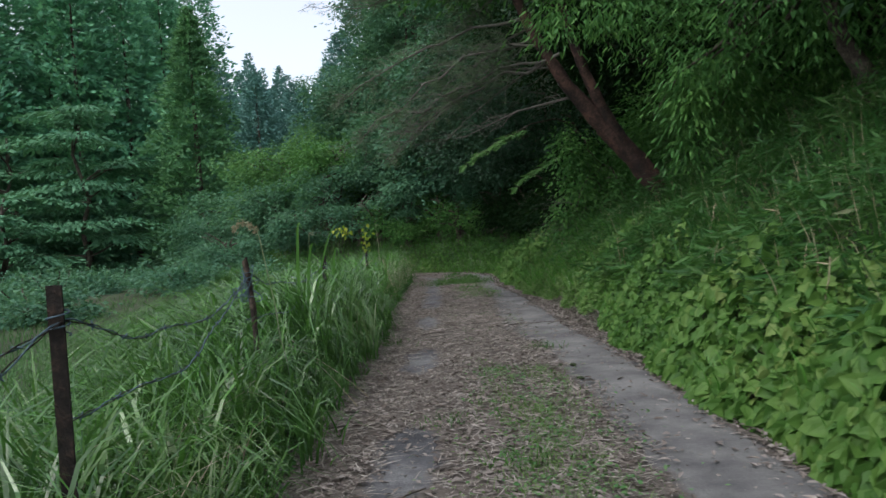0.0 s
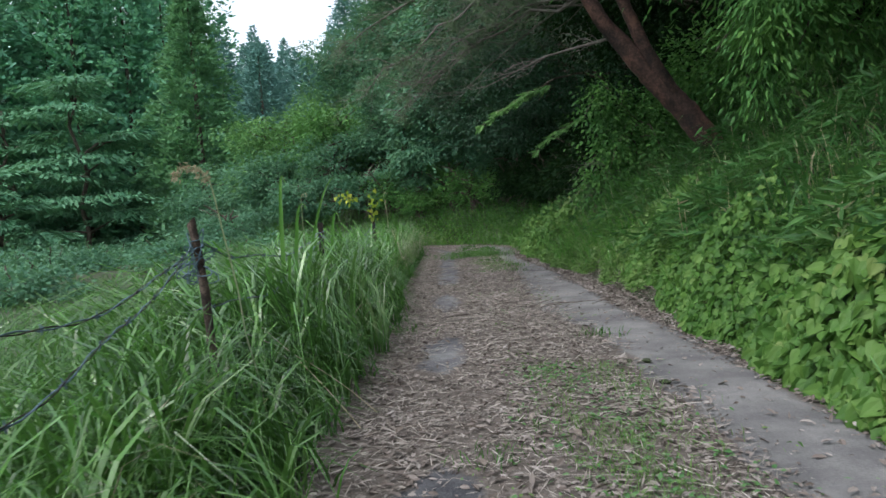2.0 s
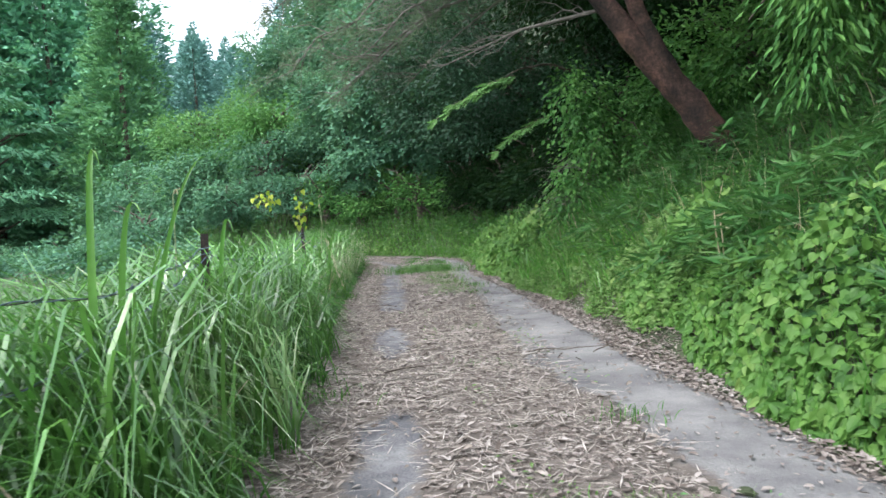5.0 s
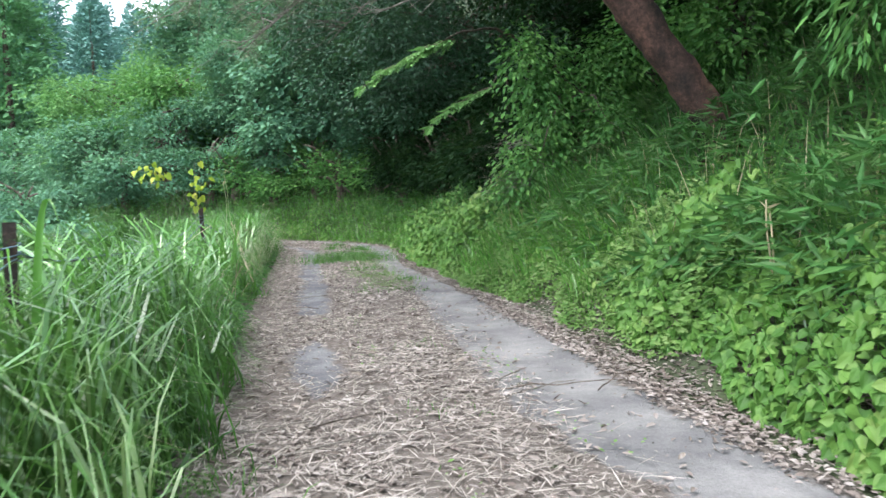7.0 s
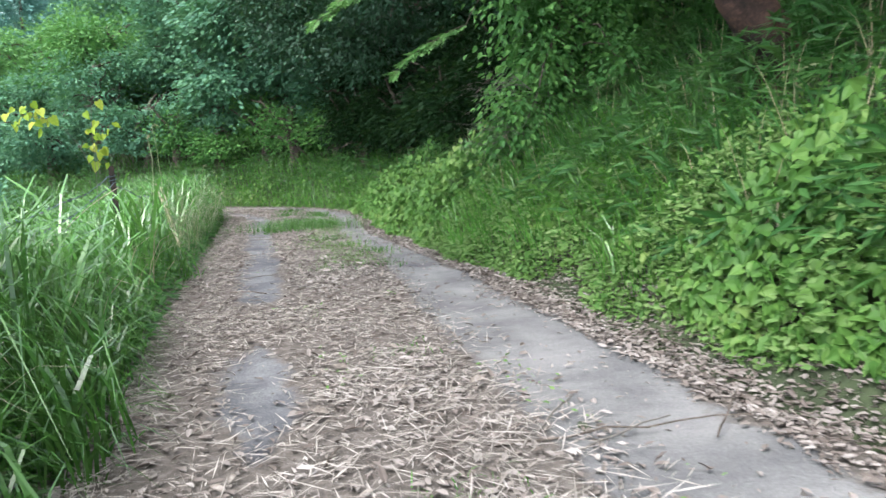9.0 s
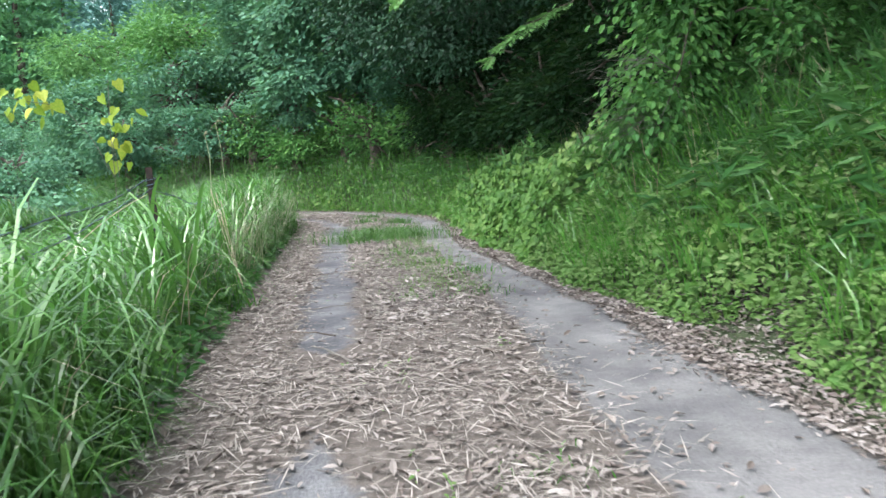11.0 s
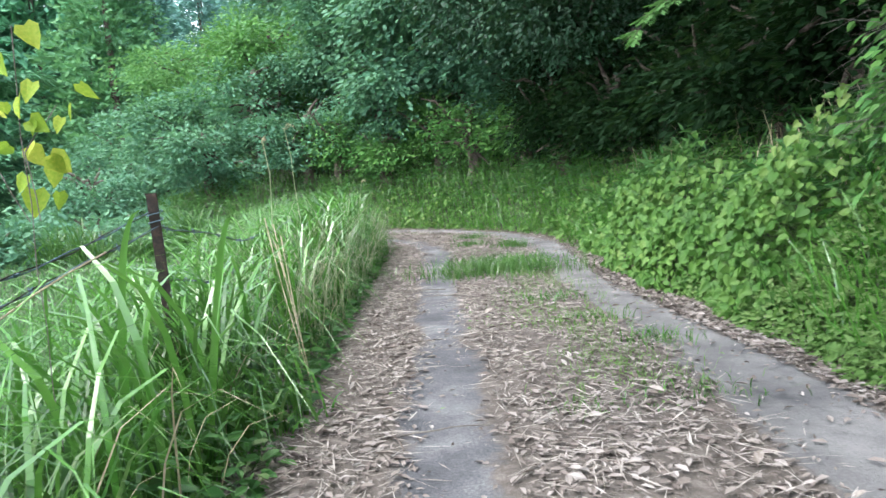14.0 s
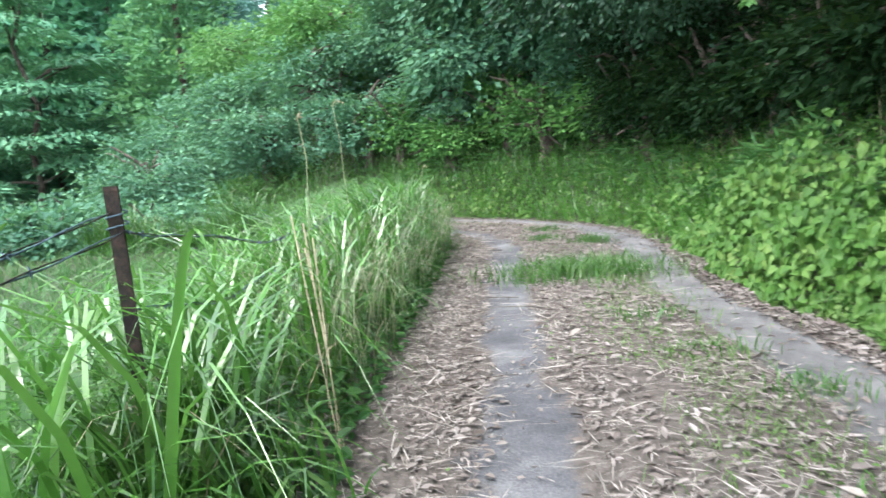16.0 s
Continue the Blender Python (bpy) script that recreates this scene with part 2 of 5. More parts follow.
BAMBOO = leaf_material("bamboo_grass_leaf", [(0.0, (0.028, 0.08, 0.018)), (0.5, (0.06, 0.15, 0.032)), (0.9, (0.12, 0.22, 0.05)), (1.0, (0.3, 0.27, 0.12))], 0.4, 0.25, 0.9, gain=0.53)
BROAD = leaf_material("broad_leaf", [(0.0, (0.03, 0.075, 0.018)), (0.5, (0.06, 0.135, 0.03)), (1.0, (0.13, 0.22, 0.045))], 0.42, 0.3, 0.6, gain=1.1)
# near-black leaves: the deep shade of the wood is put into the colour
SHADETONED = leaf_material("shade_darkened_leaf", [(0.0, (0.022, 0.055, 0.02)), (0.5, (0.04, 0.09, 0.03)), (1.0, (0.075, 0.14, 0.045))], 0.5, 0.1, 0.6, coat=0.03, gain=0.21)
# leaf colour darkened to stand for the shade of the canopy above
SHADEBROAD = leaf_material("canopy_shade_leaf", [(0.0, (0.015, 0.04, 0.018)), (0.5, (0.03, 0.07, 0.032)), (1.0, (0.055, 0.115, 0.05))], 0.4, 0.15, 0.6, coat=0.2, gain=0.7)
FINEWEED = leaf_material("fine_weed_leaf", [(0.0, (0.1, 0.16, 0.035)), (0.5, (0.16, 0.24, 0.055)), (1.0, (0.28, 0.32, 0.1))], 0.5, 0.3, 1.6, gain=0.6)
BRIGHT = leaf_material("young_leaf", [(0.0, (0.06, 0.13, 0.035)), (0.5, (0.12, 0.22, 0.06)), (1.0, (0.22, 0.33, 0.1))], 0.45, 0.35, 0.5, gain=0.9)
# bluer, lighter copy of the broad leaf, with haze mixed into the colour
HAZEBROAD = leaf_material("hazed_broad_leaf", [(0.0, (0.037, 0.085, 0.047)), (0.5, (0.075, 0.15, 0.078)), (1.0, (0.155, 0.25, 0.115))], 0.45, 0.3, 0.35, gain=1.0)
LAYERLEAF = leaf_material("bluish_leaf", [(0.0, (0.045, 0.105, 0.05)), (0.5, (0.08, 0.165, 0.078)), (1.0, (0.14, 0.24, 0.115))], 0.45, 0.25, 0.3, gain=1.2)
LIGHTCEDAR = leaf_material("light_cedar_spray", [(0.0, (0.05, 0.1, 0.045)), (0.5, (0.085, 0.16, 0.065)), (1.0, (0.13, 0.22, 0.08))], 0.55, 0.3, 0.3, gain=1.35)
# spray colour raised well above real cedar to stand for blue haze
CONIFER = leaf_material("cedar_spray", [(0.0, (0.04, 0.09, 0.05)), (0.5, (0.07, 0.14, 0.075)), (1.0, (0.11, 0.2, 0.09))], 0.55, 0.3, 0.25, gain=2.2)
# pale blue-green: haze of the distance is painted into this cedar colour
HAZEWOOD = leaf_material("hazed_cedar", [(0.0, (0.06, 0.11, 0.09)), (0.5, (0.085, 0.15, 0.115)), (1.0, (0.12, 0.19, 0.14))], 0.6, 0.15, 0.05, gain=1.3)
YELLOW = leaf_material("yellowing_leaf", [(0.0, (0.16, 0.3, 0.03)), (0.5, (0.28, 0.4, 0.05)), (1.0, (0.5, 0.52, 0.09))], 0.45, 0.45, 6.0, True, green=False)
DEADLEAF = leaf_material("dead_leaf", [(0.0, (0.07, 0.057, 0.046)), (0.45, (0.175, 0.15, 0.132)), (0.8, (0.28, 0.255, 0.23)), (1.0, (0.4, 0.375, 0.345))], 0.7, 0.08, 4.0, green=False, coat=0.1)
DEADPIECE = leaf_material("dead_leaf_single", [(0.0, (0.07, 0.056, 0.044)), (0.5, (0.18, 0.155, 0.13)), (1.0, (0.36, 0.33, 0.29))], 0.7, 0.08, 4.0, True, green=False, coat=0.1)
PINE = leaf_material("pine_needle", [(0.0, (0.06, 0.105, 0.055)), (0.5, (0.12, 0.18, 0.095)), (1.0, (0.2, 0.26, 0.15))], 0.5, 0.2, 1.2, green=False)
STRAW = leaf_material("straw", [(0.0, (0.14, 0.122, 0.105)), (0.5, (0.29, 0.265, 0.232)), (1.0, (0.5, 0.47, 0.42))], 0.6, 0.08, 3.0, green=False, coat=0.1)
SOIL = rough_material("earth", [(0.1, (0.014, 0.018, 0.009)), (0.5, (0.03, 0.042, 0.018)), (0.9, (0.055, 0.075, 0.03))], 1.2, 22.0, 0.7)
BARK = rough_material("bark", [(0.32, (0.025, 0.02, 0.015)), (0.5, (0.07, 0.057, 0.045)), (0.7, (0.16, 0.135, 0.11))], 5.0, 40.0, 0.8)
REDBARK = rough_material("red_bark", [(0.33, (0.012, 0.01, 0.009)), (0.5, (0.04, 0.025, 0.02)), (0.68, (0.115, 0.062, 0.046))], 2.6, 30.0, 1.0)
GREYWOOD = rough_material("dead_wood", [(0.1, (0.06, 0.055, 0.046)), (0.6, (0.15, 0.138, 0.12)), (1.0, (0.26, 0.24, 0.21))], 12.0, 80.0, 0.5)
RUST = rough_material("rusted_iron", [(0.32, (0.008, 0.007, 0.006)), (0.52, (0.018, 0.014, 0.011)), (0.72, (0.05, 0.032, 0.023))], 14.0, 90.0, 0.5, 0.75, 0.35)
OLDWOOD = rough_material("weathered_stake", [(0.32, (0.012, 0.009, 0.007)), (0.5, (0.04, 0.029, 0.022)), (0.68, (0.12, 0.09, 0.068))], 14.0, 90.0, 0.7)
ROPE = rough_material("blue_cord", [(0.1, (0.02, 0.035, 0.05)), (0.6, (0.07, 0.12, 0.15)), (1.0, (0.22, 0.31, 0.35))], 20.0, 120.0, 0.4, 0.7)
ROADMAT = road_material()


# ---------------------------------------------------------------- the lie of the land
BENDX, BENDY, BENDR = -5.8, 22.5, 6.0


def across(x, y):
    """Metres to the right of the road's middle line, which runs ahead and then bends left."""
    x, y = np.asarray(x, dtype=float), np.asarray(y, dtype=float)
    arc = np.hypot(x - BENDX, y - BENDY) - BENDR
    return np.where((x > BENDX) & (y > BENDY), arc, np.maximum(x - 0.2, y - BENDY - BENDR))


def land(x, y):
    """Height of the ground."""
    x, y = np.asarray(x, dtype=float), np.asarray(y, dtype=float)
    d = across(x, y)
    steep = smooth(-12, -1, x)
    b = np.maximum(0, d - 1.75)
    bank = np.where(b < 8, 0.68 * b + 0.12 * (1 - np.exp(-3 * b)), 5.56 + 0.45 * (np.minimum(b, 90) - 8)) * steep
    f = np.maximum(0, -d - 1.35)
    field = -np.minimum(1.25, 0.10 * f * np.exp(-f * .2) + 0.045 * f)
    low = -1.25 * smooth(2, 14, np.maximum(0, d - 1.75)) * (1 - steep)
    hill_left = 0.42 * np.minimum(np.maximum(0, -x - 34), 110) * smooth(5, 30, y)
    hill_back = (0.12 * np.clip(y - 68, 0, 62) + 0.42 * np.clip(y - 130, 0, 70)) * smooth(20, -20, x) * (0.72 + 0.28 * smooth(0, -45, x + 0.1 * (y - 130)))
    bumps = 0.05 * wobble(np.stack([x, y], -1)) * smooth(1.6, 3.0, np.abs(d))
    return np.where(d > 0, bank + low, field) + np.maximum(hill_left, hill_back) + bumps


def on_land(x, y, up=0.0):
    return np.stack([x, y, land(x, y) + up], -1)


def axis_steps(near0, near1, step, far):
    mid = list(np.arange(near0, near1, step))
    hi, s = [near1], step
    while hi[-1] < far:
        s *= 1.17
        hi.append(hi[-1] + s)
    lo, s = [near0], step
    while lo[-1] > -far:
        s *= 1.17
        lo.append(lo[-1] - s)
    return np.array(lo[:0:-1] + mid + hi)


def grid_faces(nx, ny):
    i, j = np.meshgrid(np.arange(nx - 1), np.arange(ny - 1), indexing="ij")
    a = (i * ny + j).ravel()
    return np.stack([a, a + ny, a + ny + 1, a + 1], 1)


gx, gy = axis_steps(-4, 7, 0.22, 2200), axis_steps(-3, 33, 0.3, 2200)
GX, GY = np.meshgrid(gx, gy, indexing="ij")
under = np.where(np.abs(across(GX, GY) - 0.1) < 1.6, -0.03, 0.0)
ground = new("ground", mesh_of("ground", np.stack([GX, GY, land(GX, GY) + under], -1).reshape(-1, 3), grid_faces(len(gx), len(gy)), SOIL, True))
tagged(ground, "dark earth of a valley floor with a steep wooded bank", "ground", kind="structure")


def road_place(s, d):
    """A place on the road: s metres along its middle line from y = -6, d metres to the right."""
    s, d = np.asarray(s, dtype=float), np.asarray(d, dtype=float)
    s1, s2 = BENDY + 6, BENDR * np.pi / 2
    a = np.clip((s - s1) / BENDR, 0, np.pi / 2)
    rest = np.maximum(0, s - s1 - s2)
    x = np.where(s < s1, 0.2 + d, BENDX + (BENDR + d) * np.cos(a) - rest)
    y = np.where(s < s1, s - 6, BENDY + (BENDR + d) * np.sin(a))
    return x, y


def road_height(x, y, d):
    rut = 0.025 * np.exp(-((d - 1.07) / 0.4) ** 2) + 0.02 * np.exp(-((d + 0.49) / 0.3) ** 2)
    return 0.035 - rut + 0.008 * wobble(np.stack([x * 3, y * 3], -1)) - 0.06 * smooth(1.2, 1.7, np.abs(d - 0.1))


def track_across(y, d):
    """Metres across the road, shifted so that the right wheel track, which wanders, keeps to one value."""
    mid = np.interp(y, [0, 8.5, 10, 13, 15, 17, 19.3, 22], [1.22, 1.22, 1.0, 1.02, 1.05, 0.99, 0.86, 1.0])
    half = np.interp(y, [0, 9, 10.5, 13, 16, 18, 22], [0.33, 0.34, 0.42, 0.38, 0.25, 0.22, 0.24])
    w = smooth(0.05, 0.6, d)
    return d * (1 - w) + w * (1.07 + (d - mid) * 0.34 / half)


rs, rd = np.arange(0, 36.6, 0.14), np.linspace(-1.5, 1.7, 34)
RS, RD = np.meshgrid(rs, rd, indexing="ij")
RX, RY = road_place(RS, RD)
road_me = mesh_of("road", np.stack([RX, RY, road_height(RX, RY, RD)], -1).reshape(-1, 3), grid_faces(len(rs), len(rd))[:, ::-1], ROADMAT, True)
uvs = road_me.uv_layers.new(name="UVMap")
loop_v = np.zeros(len(road_me.loops), dtype=np.int32)
road_me.loops.foreach_get("vertex_index", loop_v)
uvs.data.foreach_set("uv", np.stack([track_across(RS - 6, RD).ravel()[loop_v], RS.ravel()[loop_v]], 1).astype(np.float32).ravel())
road = tagged(new("road", road_me), "narrow farm track of worn grey concrete with earth between the wheel tracks", "track", kind="structure")


# ---------------------------------------------------------------- growing things
def rand_dirs(n):
    return unit(rng.normal(size=(n, 3)))


def crown_arrays(blobs, clumps, per, spread, flat, length, width, shape, droop=0.3, shell=0.55, facing=0.5):
    """Leaves in clumps through ellipsoids (x, y, z, rx, ry, rz), denser towards their skin."""
    vol = np.array([b[3] * b[4] * b[5] for b in blobs]) ** 0.67
    pick = rng.choice(len(blobs), clumps, p=vol / vol.sum())
    B = np.array(blobs)[pick]
    u = rand_dirs(clumps)
    r = shell + (1 - shell) * rng.random(clumps)
    r = r * (1 + 0.22 * wobble(u * 2.2 + pick[:, None], 1.0))
    centre = B[:, :3] + u * r[:, None] * B[:, 3:]
    n = clumps * per
    c = np.repeat(centre, per, 0)
    out = np.repeat(u, per, 0)
    size = np.repeat(0.6 + 0.8 * rng.random(clumps), per)[:, None]
    off = rng.normal(size=(n, 3)) * spread * size
    off[:, 2] *= flat
    sag = np.linalg.norm(off[:, :2], axis=1) * droop
    p = c + off
    p[:, 2] -= sag
    d = unit(off * [1, 1, 0.3] + out * spread * 0.7 + rng.normal(size=(n, 3)) * spread * 0.5) + [0, 0, -droop]
    nrm = unit(out * facing + [0, 0, 0.8] + rng.normal(size=(n, 3)) * 0.45)
    k = 0.7 + 0.6 * rng.random(n)
    return leaf_arrays(p, d, nrm, length * k, width * k, shape)


def limb_path(a, b, sag=0.0, bumpy=0.06, n=7):
    t = np.linspace(0, 1, n)[:, None]
    a, b = np.array(a, dtype=float), np.array(b, dtype=float)
    p = a + (b - a) * t
    p[:, 2] += sag * np.sin(np.pi * t[:, 0])
    w = rng.normal(size=(n, 3)) * bumpy * np.linalg.norm(b - a) * 0.35
    w[0] = w[-1] = 0
    return p + w


def trunk_mesh(name, base, top, r0, limbs, mat, sides=9):
    """A tapered trunk with limbs: each limb is an end point and where on the trunk it leaves."""
    path = limb_path(base, top, 0, 0.07, 9)
    chunks = [tube_arrays(path, np.linspace(r0, r0 * 0.35, 9) * (1 + 0.35 * np.exp(-np.arange(9) * 1.3)), sides)]
    for end, at in limbs:
        k = int(at * 8)
        chunks.append(tube_arrays(limb_path(path[k], end, 0.1, 0.08, 6), np.linspace(r0 * 0.4, r0 * 0.08, 6), 6))
    return mesh_of(name, *joined(chunks), mat, True)


def broad_tree(place, height, blobs, label, mat, clumps, per, spread, flat, length, width, shape="oval", r0=0.14, lean=(0, 0), bark=None, droop=0.3, group="trees on the bank", shell=0.55, name="tree"):
    """A broadleaf tree: trunk with limbs into each part of the crown, and leaves."""
    x, y = place
    z = float(land(x, y))
    t = thing(name, (x, y, z), label, "tree", group)
    limbs = [(tuple(np.array(b[:3]) + rng.normal(size=3) * 0.3), 0.35 + 0.6 * rng.random()) for b in blobs for _ in range(2)]
    part_mesh("trunk", trunk_mesh("trunk", (x, y, z - 0.15), (x + lean[0], y + lean[1], z + height * 0.85), r0, limbs, bark or BARK), t)
    part_mesh("crown", mesh_of("crown", *crown_arrays(blobs, clumps, per, spread, flat, length, width, shape, droop, shell), mat), t)
    return t


def cedar_arrays(x, y, z, height, radius, n, length, width, low=0.06, taper=0.8):
    """Drooping sprays round a spire, in uneven tiers."""
    h = rng.random(n) ** 0.8
    tier = np.round(h * 26) / 26 + rng.normal(size=n) * 0.006
    h = np.clip(low + (1 - low) * (0.55 * tier + 0.45 * h), 0, 1)
    az = rng.random(n) * 2 * np.pi
    prof = radius * (1 - h) ** taper * (0.9 + 0.28 * np.sin(az * 3 + h * 40) + 0.2 * np.sin(az * 7 - h * 23))
    r = prof * (0.45 + 0.6 * rng.random(n) ** 0.6)
    p = np.stack([x + np.cos(az) * r, y + np.sin(az) * r, z + h * height - 0.18 * r], 1) + rng.normal(size=(n, 3)) * 0.12
    out = np.stack([np.cos(az), np.sin(az), 0 * az], 1)
    d = out + [0, 0, 0.15] + rng.normal(size=(n, 3)) * 0.45
    nrm = unit(out * 0.6 + [0, 0, 0.7] + rng.normal(size=(n, 3)) * 0.4)
    k = (0.55 + 0.6 * rng.random(n)) * (0.55 + 0.45 * (1 - h))
    return leaf_arrays(p, d, nrm, length * k, width * k, "diamond")


def cedar(place, height, radius, n, label="tall dark green cedar with a pointed top", mat=None, length=0.85, width=0.3, low=0.06, taper=0.8):
    x, y = place
    z = float(land(x, y))
    t = thing("cedar_tree", (x, y, z), label, "tree", "cedars across the field")
    part_mesh("trunk", mesh_of("trunk", *tube_arrays([(x, y, z - 0.2), (x, y, z + height * 0.5), (x, y, z + height * 0.98)], [0.3, 0.17, 0.02], 8), BARK, True), t)
    part_mesh("crown", mesh_of("crown", *cedar_arrays(x, y, z, height, radius, n, length, width, low, taper), mat or CONIFER), t)
    return t


# cedars over the field, and the spire in front of them
cedar((-16.8, 53.5), 19.6, 5.0, 17000, "tall cedar with a thin ragged spire, standing alone", LIGHTCEDAR, 0.6, 0.26, 0.06, 0.78)
for cx, cy, ch, cr in ((-24.8, 62, 26, 4.4), (-28, 60, 28, 5.0), (-30.5, 61, 29, 5.0), (-34, 57, 28, 5.2), (-38, 55, 28, 5.2), (-43, 53, 27, 5.2), (-28.5, 68, 30, 5.0), (-48, 48, 27, 5.2), (-39, 64, 31, 5.4), (-33.5, 69, 31, 5.2), (-25, 72, 27, 4.6), (-45, 60, 31, 5.4), (-23.5, 67, 27, 4.6), (-30, 78, 34, 6.0), (-36, 76, 35, 6.0), (-42, 72, 35, 6.0), (-49, 66, 34, 6.0), (-24.5, 80, 30, 5.5)):
    cedar((cx, cy), ch, cr, 8500, length=0.9, width=0.42, taper=0.42)


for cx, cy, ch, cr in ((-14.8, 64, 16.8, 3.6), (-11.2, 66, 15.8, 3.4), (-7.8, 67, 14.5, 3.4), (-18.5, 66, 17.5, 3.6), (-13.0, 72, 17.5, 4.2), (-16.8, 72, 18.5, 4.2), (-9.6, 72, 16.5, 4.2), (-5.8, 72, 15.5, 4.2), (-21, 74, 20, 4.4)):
    cedar((cx, cy), ch, cr, 5500, "green cedar at the foot of the hill, haze put into its colour", HAZEWOOD, 0.7, 0.3, 0.05, 0.5)


def tiered_tree(place, height, radius, tiers, per, label):
    """A tree whose leaves lie in flat drooping shelves with dark gaps between."""
    x, y = place
    z = float(land(x, y))
    t = thing("tiered_tree", (x, y, z), label, "tree", "tiered trees at the field's edge")
    chunks, limbs = [], []
    for i in range(tiers):
        h = 0.1 + 0.88 * i / (tiers - 1)
        rr = radius * (1 - 0.75 * max(0, h - 0.35) ** 1.3) * (0.75 + 0.4 * rng.random())
        for _ in range(3 if i < tiers - 2 else 2):
            az = rng.random() * 6.28
            c = np.array([x + math.cos(az) * rr * 0.62, y + math.sin(az) * rr * 0.62, z + h * height + rng.normal() * 0.25])
            limbs.append((tuple(c), min(0.95, h)))
            q = rand_dirs(per) * (rng.random(per) ** 0.4)[:, None] * [rr * 0.55, rr * 0.55, 0.22]
            p = c + q
            p[:, 2] -= 0.16 * (q[:, 0] ** 2 + q[:, 1] ** 2) / max(rr * 0.4, 0.5)
            out = unit(q * [1, 1, 0] + [math.cos(az) * 0.8, math.sin(az) * 0.8, 0])
            k = 0.6 + 0.7 * rng.random(per)
            chunks.append(leaf_arrays(p, out + [0, 0, -0.35] + rng.normal(size=(per, 3)) * 0.3, unit(np.array([0, 0, 1.0]) + out * 0.3 + rng.normal(size=(per, 3)) * 0.25), 0.42 * k, 0.17 * k, "diamond"))
    part_mesh("trunk", trunk_mesh("trunk", (x, y, z - 0.2), (x + 0.4, y, z + height * 0.95), 0.2, limbs[::2], BARK), t)
    part_mesh("crown", mesh_of("crown", *joined(chunks), LAYERLEAF), t)


tiered_tree((-24.0, 51.0), 13.0, 5.6, 12, 330, "spreading tree with bluish green leaves in flat shelves")
tiered_tree((-30.0, 52.5), 12.0, 5.2, 11, 300, "spreading tree with bluish green leaves in flat shelves")
tiered_tree((-19.5, 57.0), 11.5, 4.4, 10, 280, "spreading tree with bluish green leaves in flat shelves")
tiered_tree((-24.5, 42.0), 6.6, 3.4, 7, 330, "low pale bluish green tree at the edge of the field")


def simple_blobs(x, y, z, h, r, n=6):
    """A lumpy crown made of several ellipsoids."""
    out = [(x, y, z + h * 0.55, r * 0.8, r * 0.8, h * 0.36)]
    for i in range(n):
        a = i * 2.4 + rng.random()
        hh = 0.28 + 0.62 * (i + 0.5) / n
        out.append((x + math.cos(a) * r * 0.55, y + math.sin(a) * r * 0.55, z + h * hh, r * 0.5, r * 0.5, h * 0.15))
    return out


def plain_tree(place, h, r, mat, clumps, per, label, length=0.24, width=0.12, spread=0.34, group="trees round the bend", shape="diamond", name="tree"):
    z = float(land(*place))
    if group == "trees round the bend":
        length, width, per = length * 0.7, width * 0.7, int(per * 1.15)
    return broad_tree(place, h, simple_blobs(*place, z, h, r), label, mat, clumps, per, spread, 0.5, length, width, shape, 0.15 + h * 0.008, group=group, name=name)


# beyond the bend
plain_tree((-8.6, 42.5), 7.0, 3.3, BRIGHT, 420, 40, "rounded tree with fresh light green leaves", 0.26, 0.13)
plain_tree((-12.5, 47.0), 7.0, 3.4, HAZEBROAD, 330, 36, "bushy green tree at the far edge of the field", 0.3, 0.15)
plain_tree((-13.5, 44.0), 5.0, 2.8, HAZEBROAD, 260, 36, "bushy green tree at the far edge of the field", 0.28, 0.14)
plain_tree((-11.0, 52.0), 8.0, 3.6, CONIFER, 300, 36, "dark green tree behind lighter foliage", 0.32, 0.15)
plain_tree((-4.6, 44.0), 6.0, 3.2, HAZEBROAD, 420, 36, "tall green broadleaf tree beyond the bend", 0.28, 0.14)
plain_tree((-1.7, 38.5), 10.0, 2.9, HAZEBROAD, 480, 38, "tall green broadleaf tree beyond the bend", 0.26, 0.13)
plain_tree((-4.8, 35.5), 3.8, 2.2, BROAD, 260, 40, "leafy green shrub beyond the bend", 0.24, 0.12)
plain_tree((-8.0, 37.0), 3.4, 2.0, HAZEBROAD, 220, 40, "leafy green shrub beyond the bend", 0.24, 0.12)
plain_tree((-0.6, 35.5), 11.5, 3.2, HAZEBROAD, 480, 40, "tall green broadleaf tree beyond the bend", 0.25, 0.12)
plain_tree((-1.8, 33.0), 5.0, 1.9, HAZEBROAD, 260, 44, "leafy green shrub at the outside of the bend", 0.2, 0.1)
plain_tree((1.4, 33.5), 11.0, 3.0, HAZEBROAD, 420, 40, "tall green broadleaf tree over the bend", 0.25, 0.12)

# woods on the far slopes, with distance haze in their leaf colour
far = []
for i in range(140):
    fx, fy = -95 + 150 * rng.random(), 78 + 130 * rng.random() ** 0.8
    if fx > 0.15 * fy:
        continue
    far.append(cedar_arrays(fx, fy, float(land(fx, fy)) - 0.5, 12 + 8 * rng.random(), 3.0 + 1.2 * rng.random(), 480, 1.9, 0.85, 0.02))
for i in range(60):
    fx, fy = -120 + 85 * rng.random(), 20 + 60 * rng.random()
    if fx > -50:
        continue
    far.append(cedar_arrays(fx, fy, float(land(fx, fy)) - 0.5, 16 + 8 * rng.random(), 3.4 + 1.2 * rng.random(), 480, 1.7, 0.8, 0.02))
tagged(new("far_woods", mesh_of("far_woods", *joined(far), HAZEWOOD)), "cedar woods covering the far hillsides", "forest", kind="stuff")


